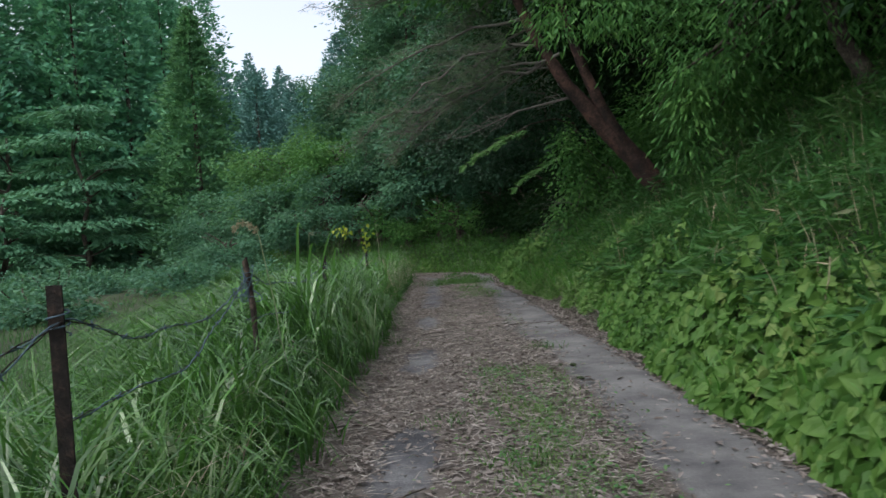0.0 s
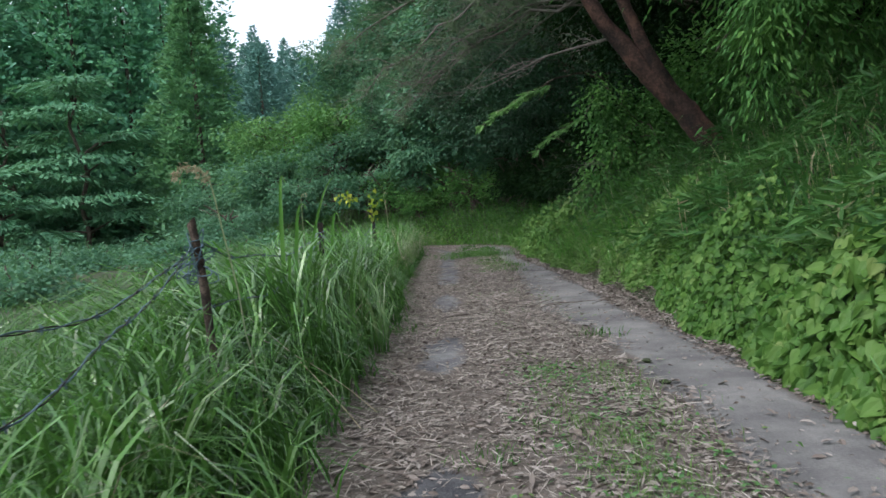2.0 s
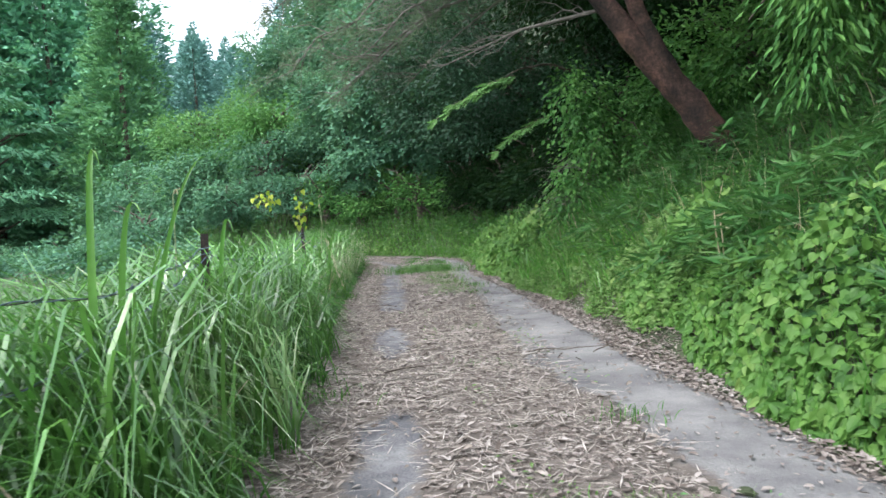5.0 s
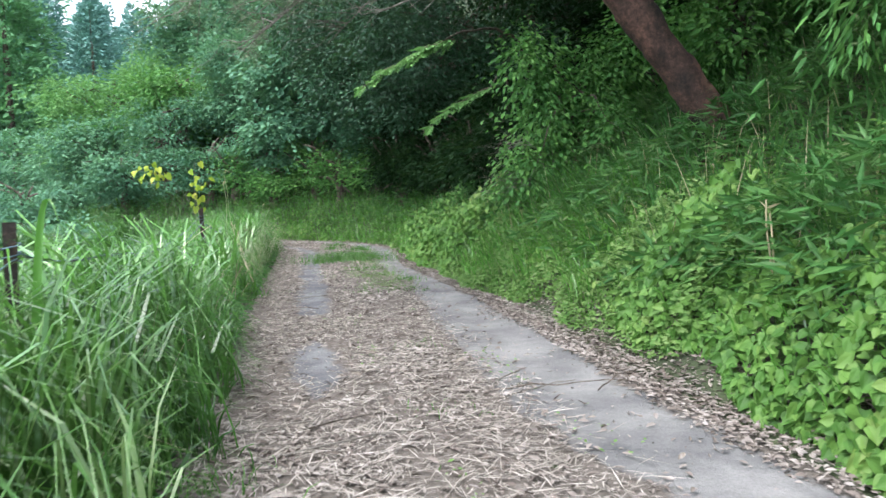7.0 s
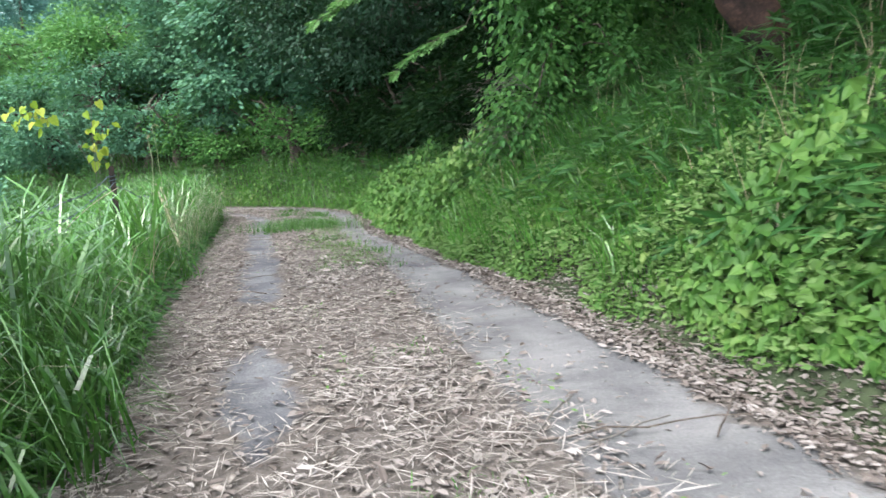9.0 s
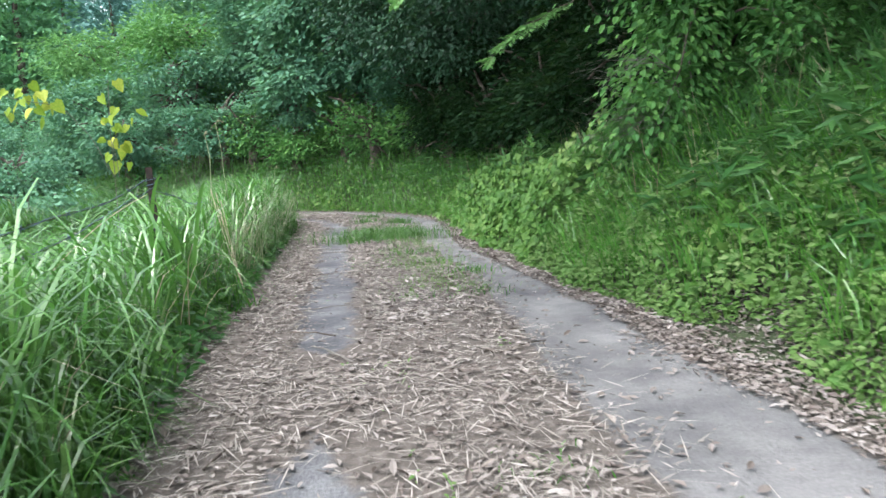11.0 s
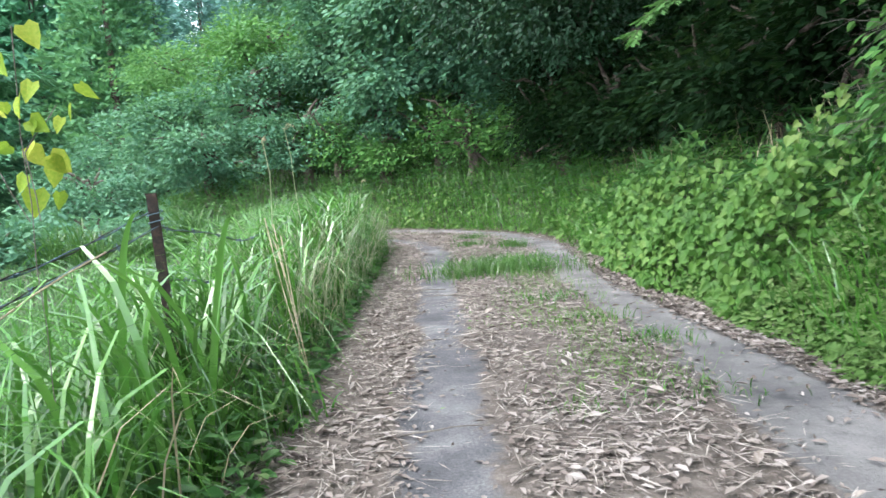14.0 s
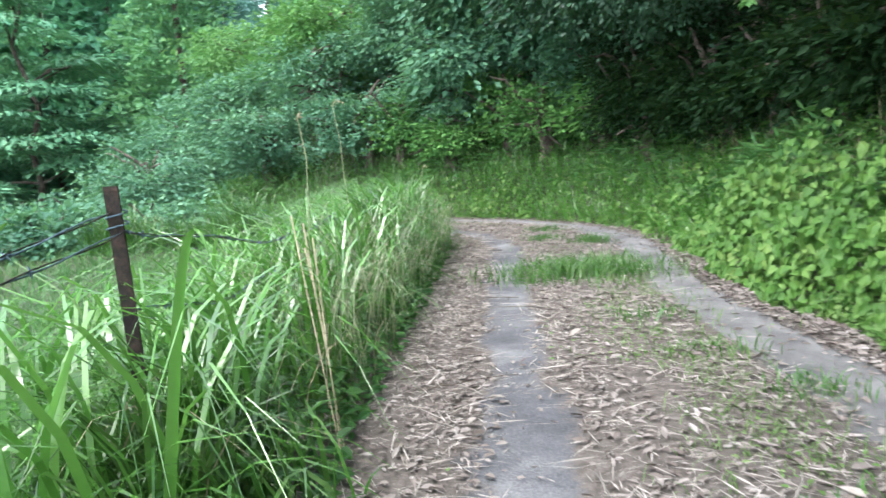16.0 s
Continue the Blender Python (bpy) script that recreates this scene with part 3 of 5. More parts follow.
# ---------------------------------------------------------------- trees over the right-hand bank
def bank_sample(n, s0, s1, d0, d1):
    s = s0 + (s1 - s0) * rng.random(n)
    d = d0 + (d1 - d0) * rng.random(n)
    x, y = road_place(s, d)
    return s - 6, d, x, y


def bank_tree(x, y, h, blobs, label, mat, clumps, per, length, width, shape="oval", r0=0.13, lean=(-0.5, 0), spread=0.3, droop=0.5, flat=0.5):
    return broad_tree((x, y), h, blobs, label, mat, clumps, per, spread, flat, length, width, shape, r0, lean, droop=droop)


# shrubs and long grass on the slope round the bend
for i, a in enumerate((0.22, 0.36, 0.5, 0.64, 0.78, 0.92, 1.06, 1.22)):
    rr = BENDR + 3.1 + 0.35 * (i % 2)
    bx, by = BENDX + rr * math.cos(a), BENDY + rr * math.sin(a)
    # bushes nearer the wood get the leaf colour darkened for shade
    plain_tree((bx, by), 1.3 + 0.35 * (i % 3), 0.85, SHADETONED if a < 0.6 else BROAD, 80, 34, "leafy bush on the slope round the bend", 0.11, 0.055, 0.18, "bushes round the bend", name="bush")
for bx, by, bh, br in ((-1.3, 31.0, 2.3, 1.2), (0.6, 30.4, 2.6, 1.3), (-3.4, 31.8, 2.0, 1.3), (-6.2, 32.4, 2.2, 1.5), (-5.0, 33.8, 3.2, 1.6), (-2.6, 34.0, 3.4, 1.6), (1.8, 28.8, 2.2, 1.0), (-9.0, 31.5, 1.8, 1.5), (-0.4, 32.6, 3.6, 1.5)):
    plain_tree((bx, by), bh, br, HAZEBROAD, 150, 36, "soft green bush on the slope round the bend", 0.13, 0.06, 0.2, "bushes round the bend", name="bush")
n = 9000
s, d, x, y = bank_sample(n, 27, 44, 1.65, 6.5)
tagged(new("slope_grass", mesh_of("slope_grass", *blade_arrays(on_land(x, y, -0.02), 0.3 + 0.5 * rng.random(n), 0.018 + 0.01 * rng.random(n), 0.25 * rng.random(n), 0.3 + 0.6 * rng.random(n), rng.random(n) * 6.28, 3), GRASS)), "long fresh green grass on the slope round the bend", "grass", kind="stuff")

# close canopy with hanging lance-shaped leaves
bank_tree(5.4, 9.2, 5.0, [(3.75, 10.7, 3.3, .5, .6, .5), (3.6, 10.8, 2.7, .3, .4, .35), (3.9, 10.6, 4.0, 0.9, 1.1, .8), (4.6, 9.0, 4.6, 1.5, 1.6, 1.0), (2.7, 11.4, 5.0, 1.2, 1.2, .8), (4.6, 10.9, 3.3, .9, 1.0, .7), (5.8, 10.0, 3.9, 1.3, 1.3, .9), (4.2, 9.0, 6.2, 2.0, 2.2, 1.2)],
          "broadleaf tree with hanging pointed leaves leaning over the track", BROAD, 520, 44, 0.13, 0.03, "lance", 0.12, (-0.8, .4), 0.2, 0.9, 0.6)
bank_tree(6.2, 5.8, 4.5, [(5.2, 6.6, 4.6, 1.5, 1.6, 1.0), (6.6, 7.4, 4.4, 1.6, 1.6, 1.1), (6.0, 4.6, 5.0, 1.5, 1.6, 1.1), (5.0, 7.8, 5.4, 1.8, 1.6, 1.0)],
          "broadleaf tree in deep shade on the bank", SHADETONED, 330, 36, 0.17, 0.06, "lance", 0.12, (-0.4, 0), 0.24, 0.8, 0.6)
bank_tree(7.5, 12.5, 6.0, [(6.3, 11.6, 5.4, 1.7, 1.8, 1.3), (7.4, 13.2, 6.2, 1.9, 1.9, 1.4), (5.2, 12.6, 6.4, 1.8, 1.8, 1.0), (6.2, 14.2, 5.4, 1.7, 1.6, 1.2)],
          "broadleaf tree in deep shade on the bank", SHADETONED, 380, 36, 0.2, 0.08, "diamond", 0.14, (-0.6, 0), 0.28)
# last lobe is out of view, added to block skylight over the wood
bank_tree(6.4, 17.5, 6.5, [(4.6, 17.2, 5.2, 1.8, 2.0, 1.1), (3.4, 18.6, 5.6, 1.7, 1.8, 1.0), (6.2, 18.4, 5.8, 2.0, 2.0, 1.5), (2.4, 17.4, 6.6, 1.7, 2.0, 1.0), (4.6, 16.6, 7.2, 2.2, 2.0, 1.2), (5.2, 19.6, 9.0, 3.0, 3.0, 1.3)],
          "broadleaf tree arching over the track", SHADETONED, 900, 38, 0.13, 0.06, "diamond", 0.15, (-1.0, 0), 0.28)
# the highest lobe here is also an unseen addition that keeps sky light off the bend
bank_tree(5.4, 22.5, 7.0, [(3.0, 23.4, 4.6, 1.6, 1.4, .9), (1.9, 23.6, 5.4, 1.7, 1.7, 1.0), (4.4, 22.6, 5.4, 1.9, 1.9, 1.3), (1.0, 22.0, 6.8, 1.7, 1.8, 1.0), (3.2, 21.6, 7.2, 2.2, 2.0, 1.3), (5.4, 21.0, 4.6, 1.5, 1.5, 1.2), (5.6, 24.0, 9.4, 3.0, 3.0, 1.3)],
          "broadleaf tree arching low over the bend, leaf colour darkened for shade", SHADEBROAD, 860, 48, 0.11, 0.055, "diamond", 0.15, (-1.4, 0), 0.27)
bank_tree(4.6, 26.5, 7.5, [(2.6, 25.8, 4.0, 1.6, 1.6, 1.0), (1.2, 27.0, 4.6, 1.6, 1.6, 1.1), (3.6, 27.4, 5.0, 1.9, 1.8, 1.4), (0.2, 27.6, 6.2, 1.7, 1.8, 1.2), (2.2, 26.6, 7.0, 2.2, 2.2, 1.4), (4.4, 25.2, 3.6, 1.3, 1.4, 1.1)],
          "broadleaf tree arching low over the bend, leaf colour darkened for shade", SHADEBROAD, 640, 48, 0.12, 0.06, "diamond", 0.16, (-1.4, 0), 0.28)
bank_tree(2.6, 30.5, 8.5, [(1.2, 30.2, 4.4, 1.7, 1.5, 1.3), (-0.4, 31.0, 5.6, 1.7, 1.7, 1.4), (2.6, 30.6, 6.4, 2.0, 2.0, 1.6), (0.4, 30.6, 8.0, 2.1, 2.0, 1.6), (-1.0, 30.6, 3.4, 1.2, 1.2, .9)],
          "tall green broadleaf tree at the outside of the bend", HAZEBROAD, 560, 40, 0.2, 0.1, "diamond", 0.16, (-1.0, 0), 0.3)
# trees in the wood's depth, the gloom painted into their leaves
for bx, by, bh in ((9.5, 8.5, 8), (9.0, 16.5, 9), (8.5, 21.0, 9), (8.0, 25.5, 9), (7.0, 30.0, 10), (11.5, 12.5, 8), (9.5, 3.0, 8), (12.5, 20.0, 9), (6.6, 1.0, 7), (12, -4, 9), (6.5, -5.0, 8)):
    plain_tree((bx, by), bh, 2.7, SHADETONED, 220, 34, "broadleaf tree standing deep in the wood, its leaf colour darkened for shade", 0.24, 0.12, 0.36, "trees on the bank")

# low boughs and bushes close the wood under the crowns, shade in their colour
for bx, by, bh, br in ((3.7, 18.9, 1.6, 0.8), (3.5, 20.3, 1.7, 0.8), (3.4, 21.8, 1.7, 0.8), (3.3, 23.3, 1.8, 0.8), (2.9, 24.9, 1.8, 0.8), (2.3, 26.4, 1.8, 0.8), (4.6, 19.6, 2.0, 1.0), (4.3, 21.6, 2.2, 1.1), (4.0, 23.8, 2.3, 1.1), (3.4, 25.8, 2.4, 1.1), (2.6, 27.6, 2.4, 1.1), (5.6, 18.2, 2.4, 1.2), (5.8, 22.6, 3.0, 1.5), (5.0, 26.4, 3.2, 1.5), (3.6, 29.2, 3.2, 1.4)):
    plain_tree((bx, by), bh, br, SHADETONED, 100, 34, "undergrowth bush with the wood's shade put into its leaf colour", 0.13, 0.06, 0.22, "undergrowth bushes", name="bush")
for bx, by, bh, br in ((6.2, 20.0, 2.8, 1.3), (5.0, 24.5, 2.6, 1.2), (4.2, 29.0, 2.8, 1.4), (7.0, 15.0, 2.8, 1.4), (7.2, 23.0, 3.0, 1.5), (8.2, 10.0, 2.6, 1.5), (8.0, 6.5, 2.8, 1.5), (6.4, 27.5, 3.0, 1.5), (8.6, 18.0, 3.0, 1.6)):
    plain_tree((bx, by), bh, br, SHADETONED, 130, 34, "undergrowth bush with the wood's shade put into its leaf colour", 0.2, 0.1, 0.26, "undergrowth bushes", name="bush")

# shrub draped with climbing leaves beside the leaning tree
broad_tree((3.7, 17.0), 2.3, [(3.1, 16.7, 2.3, .45, .5, .8), (3.0, 16.9, 3.1, .5, .5, .5), (3.7, 16.9, 2.6, .55, .55, .8), (2.8, 16.4, 1.5, .4, .4, .5), (4.3, 17.0, 3.0, .6, .6, .7), (3.8, 15.9, 1.9, .5, .5, .5)],
           "shrub hung with pale climbing leaves at the wood's edge", BROAD, 210, 40, 0.14, 1.2, 0.085, 0.055, "oval", 0.05, (-0.3, -.1), droop=0.8, group="shrubs on the bank", name="shrub")
broad_tree((5.2, 14.8), 2.2, [(4.9, 14.6, 3.3, .7, .7, .7), (5.5, 14.2, 3.9, .8, .8, .7), (4.4, 15.3, 3.5, .6, .6, .6)],
           "leafy shrub behind the leaning trunk", BROAD, 150, 36, 0.16, 0.9, 0.1, 0.055, "oval", 0.05, (-0.3, 0), group="shrubs on the bank", name="shrub")

# leaning red-barked tree with a fork
lean_tree = thing("leaning_tree", (4.05, 13.5, 1.5), "leaning tree with rough red-brown bark and a forked trunk", "tree", "trees on the bank")
stem = np.array([(4.12, 13.5, 1.35), (3.96, 13.5, 1.85), (3.55, 13.5, 2.45), (3.2, 13.5, 2.85), (2.87, 13.5, 3.25), (2.4, 13.5, 3.85), (1.85, 13.5, 4.85), (1.45, 13.6, 5.9), (1.3, 13.7, 7.2)])
def rugged(points, radii, sides, rings, seed):
    """A tube with swellings, bark ridges and lumps."""
    t = np.linspace(0, len(points) - 1, rings)
    pts = np.stack([np.interp(t, np.arange(len(points)), np.array(points)[:, c]) for c in range(3)], 1)
    v, f = tube_arrays(pts, np.interp(t, np.arange(len(points)), radii), sides)
    mid = np.repeat(pts, sides, 0)
    lump = 1 + 0.07 * wobble(v * 3.1, seed) + 0.05 * wobble(v * 9.0, seed + 2) + 0.035 * rng.normal(size=len(v))
    return mid + (v - mid) * lump[:, None], f


part_mesh("trunk", mesh_of("trunk", *rugged(stem, [.27, .21, .185, .17, .155, .115, .098, .08, .045], 22, 60, 1.0), REDBARK, True), lean_tree, "rough red-brown leaning trunk")
fork = np.array([(3.5, 13.5, 2.45), (3.22, 13.42, 2.95), (2.95, 13.4, 3.45), (2.7, 13.4, 4.1), (2.45, 13.4, 4.9), (2.3, 13.5, 6.0), (2.4, 13.5, 7.2)])
part_mesh("fork", mesh_of("fork", *rugged(fork, [.12, .115, .1, .09, .075, .06, .035], 16, 40, 4.0), REDBARK, True), lean_tree, "second stem of the fork")


def dead_branch(parent, pts, r, twigs):
    chunks = [tube_arrays(pts, np.linspace(r, r * 0.25, len(pts)), 7)]
    pts = np.array(pts)
    for i in range(twigs):
        k = rng.integers(1, len(pts))
        a = pts[k - 1] + (pts[k] - pts[k - 1]) * rng.random()
        b = a + np.array([-0.3 - 0.5 * rng.random(), rng.normal() * 0.3, rng.normal() * 0.22 - 0.12])
        w = limb_path(a, b, 0, 0.12, 5)
        chunks.append(tube_arrays(w, np.linspace(r * 0.3, r * 0.08, 5), 5))
        for q in range(3):
            c = w[rng.integers(1, 5)]
            chunks.append(tube_arrays(limb_path(c, c + np.array([-0.12 - 0.22 * rng.random(), rng.normal() * 0.15, rng.normal() * 0.14]), 0, 0.1, 4), np.linspace(r * 0.13, r * 0.05, 4), 4))
    part_mesh("dead_branch", mesh_of("dead_branch", *joined(chunks), GREYWOOD, True), parent, "bare grey dead branch")


dead_branch(lean_tree, [(2.6, 13.6, 3.68), (2.2, 13.7, 3.62), (1.5, 13.8, 3.5), (1.0, 13.85, 3.3), (0.55, 13.9, 3.12)], 0.028, 12)
dead_branch(lean_tree, [(2.2, 13.6, 4.2), (1.5, 13.9, 4.3), (0.7, 14.1, 4.0), (-0.1, 14.2, 3.45), (-0.6, 14.3, 3.05)], 0.02, 24)
dead_branch(lean_tree, [(2.1, 13.6, 4.4), (1.3, 14.4, 4.0), (0.6, 14.8, 3.55), (0.0, 15.0, 3.0)], 0.016, 24)
dead_branch(lean_tree, [(2.0, 13.6, 4.7), (1.0, 14.2, 4.8), (0.2, 14.6, 4.5), (-0.4, 14.9, 4.0)], 0.017, 22)


def pine_bough(parent, a, b, sag, twigs):
    """A bough with drooping side twigs, each set with tufts of needles."""
    path = limb_path(a, b, sag, 0.05, 9)
    wood, tufts = [tube_arrays(path, np.linspace(0.03, 0.006, 9), 6)], []
    ahead = unit(np.array(b) - np.array(a))
    for i in range(twigs):
        u = 0.2 + 0.8 * rng.random()
        k = min(7, int(u * 8))
        c = path[k] + (path[k + 1] - path[k]) * (u * 8 - k)
        end = c + ahead * (0.15 + 0.35 * rng.random()) + rng.normal(size=3) * [0.28, 0.42, 0.16] + [0, 0, -0.06]
        w = limb_path(c, end, 0.05, 0.12, 5)
        wood.append(tube_arrays(w, np.linspace(0.007, 0.002, 5), 4))
        for q in range(9):
            at = 0.25 + 0.75 * rng.random()
            m = min(3, int(at * 4))
            tufts.append(w[m] + (w[m + 1] - w[m]) * (at * 4 - m) + rng.normal(size=3) * 0.05)
    tufts = np.repeat(np.array(tufts), 8, 0)
    n = len(tufts)
    part_mesh("bough", mesh_of("bough", *joined(wood), GREYWOOD, True), parent, "grey-brown pine bough")
    part_mesh("needles", mesh_of("needles", *leaf_arrays(tufts, rng.normal(size=(n, 3)) + ahead * 0.9 + [0, 0, 0.2], rand_dirs(n), 0.075 + 0.06 * rng.random(n), 0.006, "diamond"), PINE), parent, "grey-green pine needles in tufts")


for a, b, sag, twigs in (((1.9, 13.5, 4.75), (-1.4, 14.2, 3.2), 0.35, 40), ((2.1, 13.5, 4.3), (-1.0, 14.8, 2.9), 0.3, 34), ((1.75, 13.5, 5.1), (-1.9, 14.9, 4.0), 0.3, 40), ((2.3, 13.4, 4.4), (-0.7, 14.3, 3.2), 0.35, 40), ((1.6, 13.5, 5.5), (-1.4, 13.6, 5.5), 0.2, 40), ((2.35, 13.4, 5.0), (0.3, 15.2, 3.9), 0.3, 34), ((2.3, 13.5, 5.8), (0.2, 14.8, 5.0), 0.3, 34), ((2.0, 13.5, 4.6), (0.5, 13.9, 4.2), 0.2, 26)):
    pine_bough(lean_tree, a, b, sag, twigs)
part_mesh("crown", mesh_of("crown", *crown_arrays([(1.6, 13.4, 6.6, 1.6, 1.6, .9), (2.6, 13.0, 7.0, 1.7, 1.7, .9), (0.6, 14.4, 6.4, 1.3, 1.3, .7)], 260, 36, 0.24, 0.5, 0.14, 0.06, "oval"), BROAD), lean_tree)

# bare twigs of a dead shrub before the climbing leaves
dead_bush = thing("dead_bush", (3.15, 16.5, float(land(3.15, 16.5))), "bare grey twigs of a dead shrub on the bank", "shrub", "shrubs on the bank")
dead_branch(dead_bush, [(3.15, 16.5, float(land(3.15, 16.5)) - 0.05), (3.05, 16.4, 1.4), (2.88, 16.3, 1.8), (2.6, 16.25, 2.0)], 0.012, 16)
dead_branch(dead_bush, [(3.15, 16.5, float(land(3.15, 16.5)) - 0.05), (2.85, 16.3, 1.25), (2.45, 16.2, 1.45)], 0.01, 14)
dead_branch(dead_bush, [(3.2, 16.5, float(land(3.2, 16.5)) - 0.05), (3.15, 16.45, 1.7), (3.05, 16.4, 2.3)], 0.01, 12)

# light green feathery sprays hanging low over the track
def feather_spray(parent, a, b, side):
    """A drooping leafy shoot: side shoots in one plane, each with leaflets in two rows."""
    path = limb_path(a, b, 0.12, 0.03, 9)
    wood, p, d = [tube_arrays(path, np.linspace(0.012, 0.003, 9), 5)], [], []
    ahead = unit(np.array(b) - np.array(a))
    for i in range(15):
        u = 0.12 + 0.86 * i / 14
        c = path[min(7, int(u * 8))]
        for way in (-1, 1):
            out = unit(ahead * 0.8 + np.array(side) * way + rng.normal(size=3) * 0.12 + [0, 0, -0.12])
            long = (0.42 - 0.2 * u) * (0.8 + 0.4 * rng.random())
            tip = c + out * long
            wood.append(tube_arrays(np.array([c, (c + tip) / 2 + [0, 0, 0.02], tip]), [0.003, 0.002, 0.001], 4))
            across_it = unit(np.cross(out, [0, 0, 1.0]))
            for t in np.linspace(0.1, 1, 12):
                for w in (-1, 1):
                    p.append(c + out * long * t)
                    d.append(out * 0.7 + across_it * w + rng.normal(size=3) * 0.15 + [0, 0, -0.15])
    p = np.array(p)
    part_mesh("shoot", mesh_of("shoot", *joined(wood), BARK, True), parent)
    part_mesh("leaves", mesh_of("leaves", *leaf_arrays(p, np.array(d), unit([0, 0, 1] + rng.normal(size=(len(p), 3)) * 0.2), 0.09, 0.038, "oval"), BRIGHT), parent, "light green leaflets in two rows")


spray = thing("hanging_branch", (4.5, 19.8, float(land(4.5, 19.8))), "low branch of light green leaves hanging over the track", "branch", "branches over the track")
part_mesh("bough", mesh_of("bough", *joined([tube_arrays(limb_path(a, b, 0.2, 0.05, 8), np.linspace(r, r * 0.4, 8), 6) for a, b, r in (((4.5, 19.8, float(land(4.5, 19.8)) - 0.1), (3.6, 19.6, 4.0), 0.06), ((3.6, 19.6, 4.0), (2.0, 18.9, 3.75), 0.03), ((3.7, 19.7, 3.8), (3.3, 20.5, 3.25), 0.025))]), BARK, True), spray)
feather_spray(spray, (2.0, 18.9, 3.75), (0.57, 18.9, 2.9), (0.2, 0.8, 0.3))
feather_spray(spray, (3.3, 20.5, 3.25), (1.9, 20.5, 2.38), (0.2, 0.8, 0.3))
feather_spray(spray, (2.3, 19.0, 3.85), (1.5, 18.7, 3.4), (0.2, 0.8, 0.3))


# ---------------------------------------------------------------- plants of the right-hand bank
def hedge_front(y):
    """Where the leafy edge of the bank begins, in metres right of the road's middle."""
    foot = np.interp(y, [0, 8.4, 9.3, 13.5, 14.5, 16, 17.2, 19.4, 22], [1.64, 1.64, 1.82, 1.86, 1.64, 1.5, 1.42, 1.3, 1.38])
    return foot + 0.05 * np.sin(y * 1.9) + 0.05 * np.sin(y * 4.3 + 1)


def leafiness(y):
    """How far vine leaves rule this stretch of the edge, against grass."""
    return np.clip(0.9 * smooth(12.4, 11.4, y) + 1.0 * smooth(16.2, 17.2, y) * smooth(22.5, 20.0, y) + 0.1 + 0.15 * np.sin(y * 1.9), 0.06, 1)


def vine_points(n, s0, s1):
    s, d, x, y = bank_sample(n, s0, s1, 0, 1)
    depth = d ** 1.5 * 1.0
    dd = hedge_front(s) + depth
    x, y = road_place(s + 6, dd)
    tall = (0.42 + 0.14 * np.sin(s * 2.3) + 0.1 * np.sin(s * 5.1 + 1) + 0.3 * smooth(16.4, 17.2, s) * smooth(21, 19.8, s)) * (1 - np.exp(-depth * (5.0 + 6.0 * smooth(16.4, 17.2, s)))) + 0.05
    up = tall * (0.35 + 0.65 * rng.random(n) ** 0.45)
    p = on_land(x, y, up)
    keep = rng.random(n) < leafiness(s) * (1 - 0.85 * depth)
    return p[keep]


def vine_frames(p):
    n = len(p)
    face = unit(np.array([-0.45, -0.25, 0.8]) + rng.normal(size=(n, 3)) * 0.45)
    d = np.cross(face, rng.normal(size=(n, 3))) * 0.6 + np.array([-0.45, -0.2, -0.55])
    return d, face


vine = thing("leafy_vine", (2.3, 8.0, float(land(2.3, 8.0))), "mat of bright green heart-shaped vine leaves along the track's edge", "vine")
p = vine_points(34000, 6, 35)
d, n = vine_frames(p)
k = (0.55 + 0.75 * rng.random(len(p))) * (0.95 + 0.45 * smooth(8.5, 5.0, p[:, 1]))
me = mesh_of("leaves", *leaf_arrays(p, d, n, 0.075 * k, 0.075 * k, "heart"), VINE)
tagged(part_mesh("leaves", me, vine), kind="stuff")
single = mesh_of("leaf", *leaf_arrays(np.zeros((1, 3)), np.array([[1.0, 0, 0]]), np.array([[0, 0, 1.0]]), 1.0, 1.0, "heart"), VINEPIECE)
p = vine_points(900, 8.5, 14)[:290]
d, n = vine_frames(p)
for q, dv, nv in zip(p, unit(d), n):
    sv = unit(np.cross(nv, dv))
    up = np.cross(dv, sv)
    lf = new("leaf", single)
    lf.parent = vine
    lf.matrix_local = Matrix.Translation(Vector(q) - vine.location) @ Matrix(np.stack([dv, sv, up], 1).tolist()).to_4x4() @ Matrix.Scale(0.065 + 0.055 * rng.random(), 4)

# small-leaved weeds between the vines
n = 24000
s, d, x, y = bank_sample(n, 6, 36, 0, 1)
depth = d ** 1.4 * 1.5
x, y = road_place(s + 6, hedge_front(s) + depth)
p = on_land(x, y, (0.1 + 0.35 * rng.random(n) ** 0.6) * (1 - np.exp(-depth * 4)) + 0.02)
k = 0.5 + 0.9 * rng.random(n)
tagged(new("bank_weeds", mesh_of("bank_weeds", *leaf_arrays(p, rng.normal(size=(n, 3)) * [1, 1, .4] + [-.4, -.1, -.1], unit([-0.4, -.15, 0.9] + rng.normal(size=(n, 3)) * 0.4), 0.055 * k, 0.022 * k, "diamond"), VINE)), "fine yellowish green weeds along the foot of the bank", "weeds", kind="stuff")

n = 20000
s, d, x, y = bank_sample(n, 16.6, 24, 0, 1)
depth = d ** 1.2 * 0.95
x, y = road_place(s + 6, hedge_front(s) - 0.05 + depth)
p = on_land(x, y, (0.06 + 0.36 * rng.random(n) ** 0.6) * (1 - np.exp(-depth * 6)) * (1 + 0.3 * np.sin(s * 4.3)) + 0.02)
k = 0.5 + 0.9 * rng.random(n)
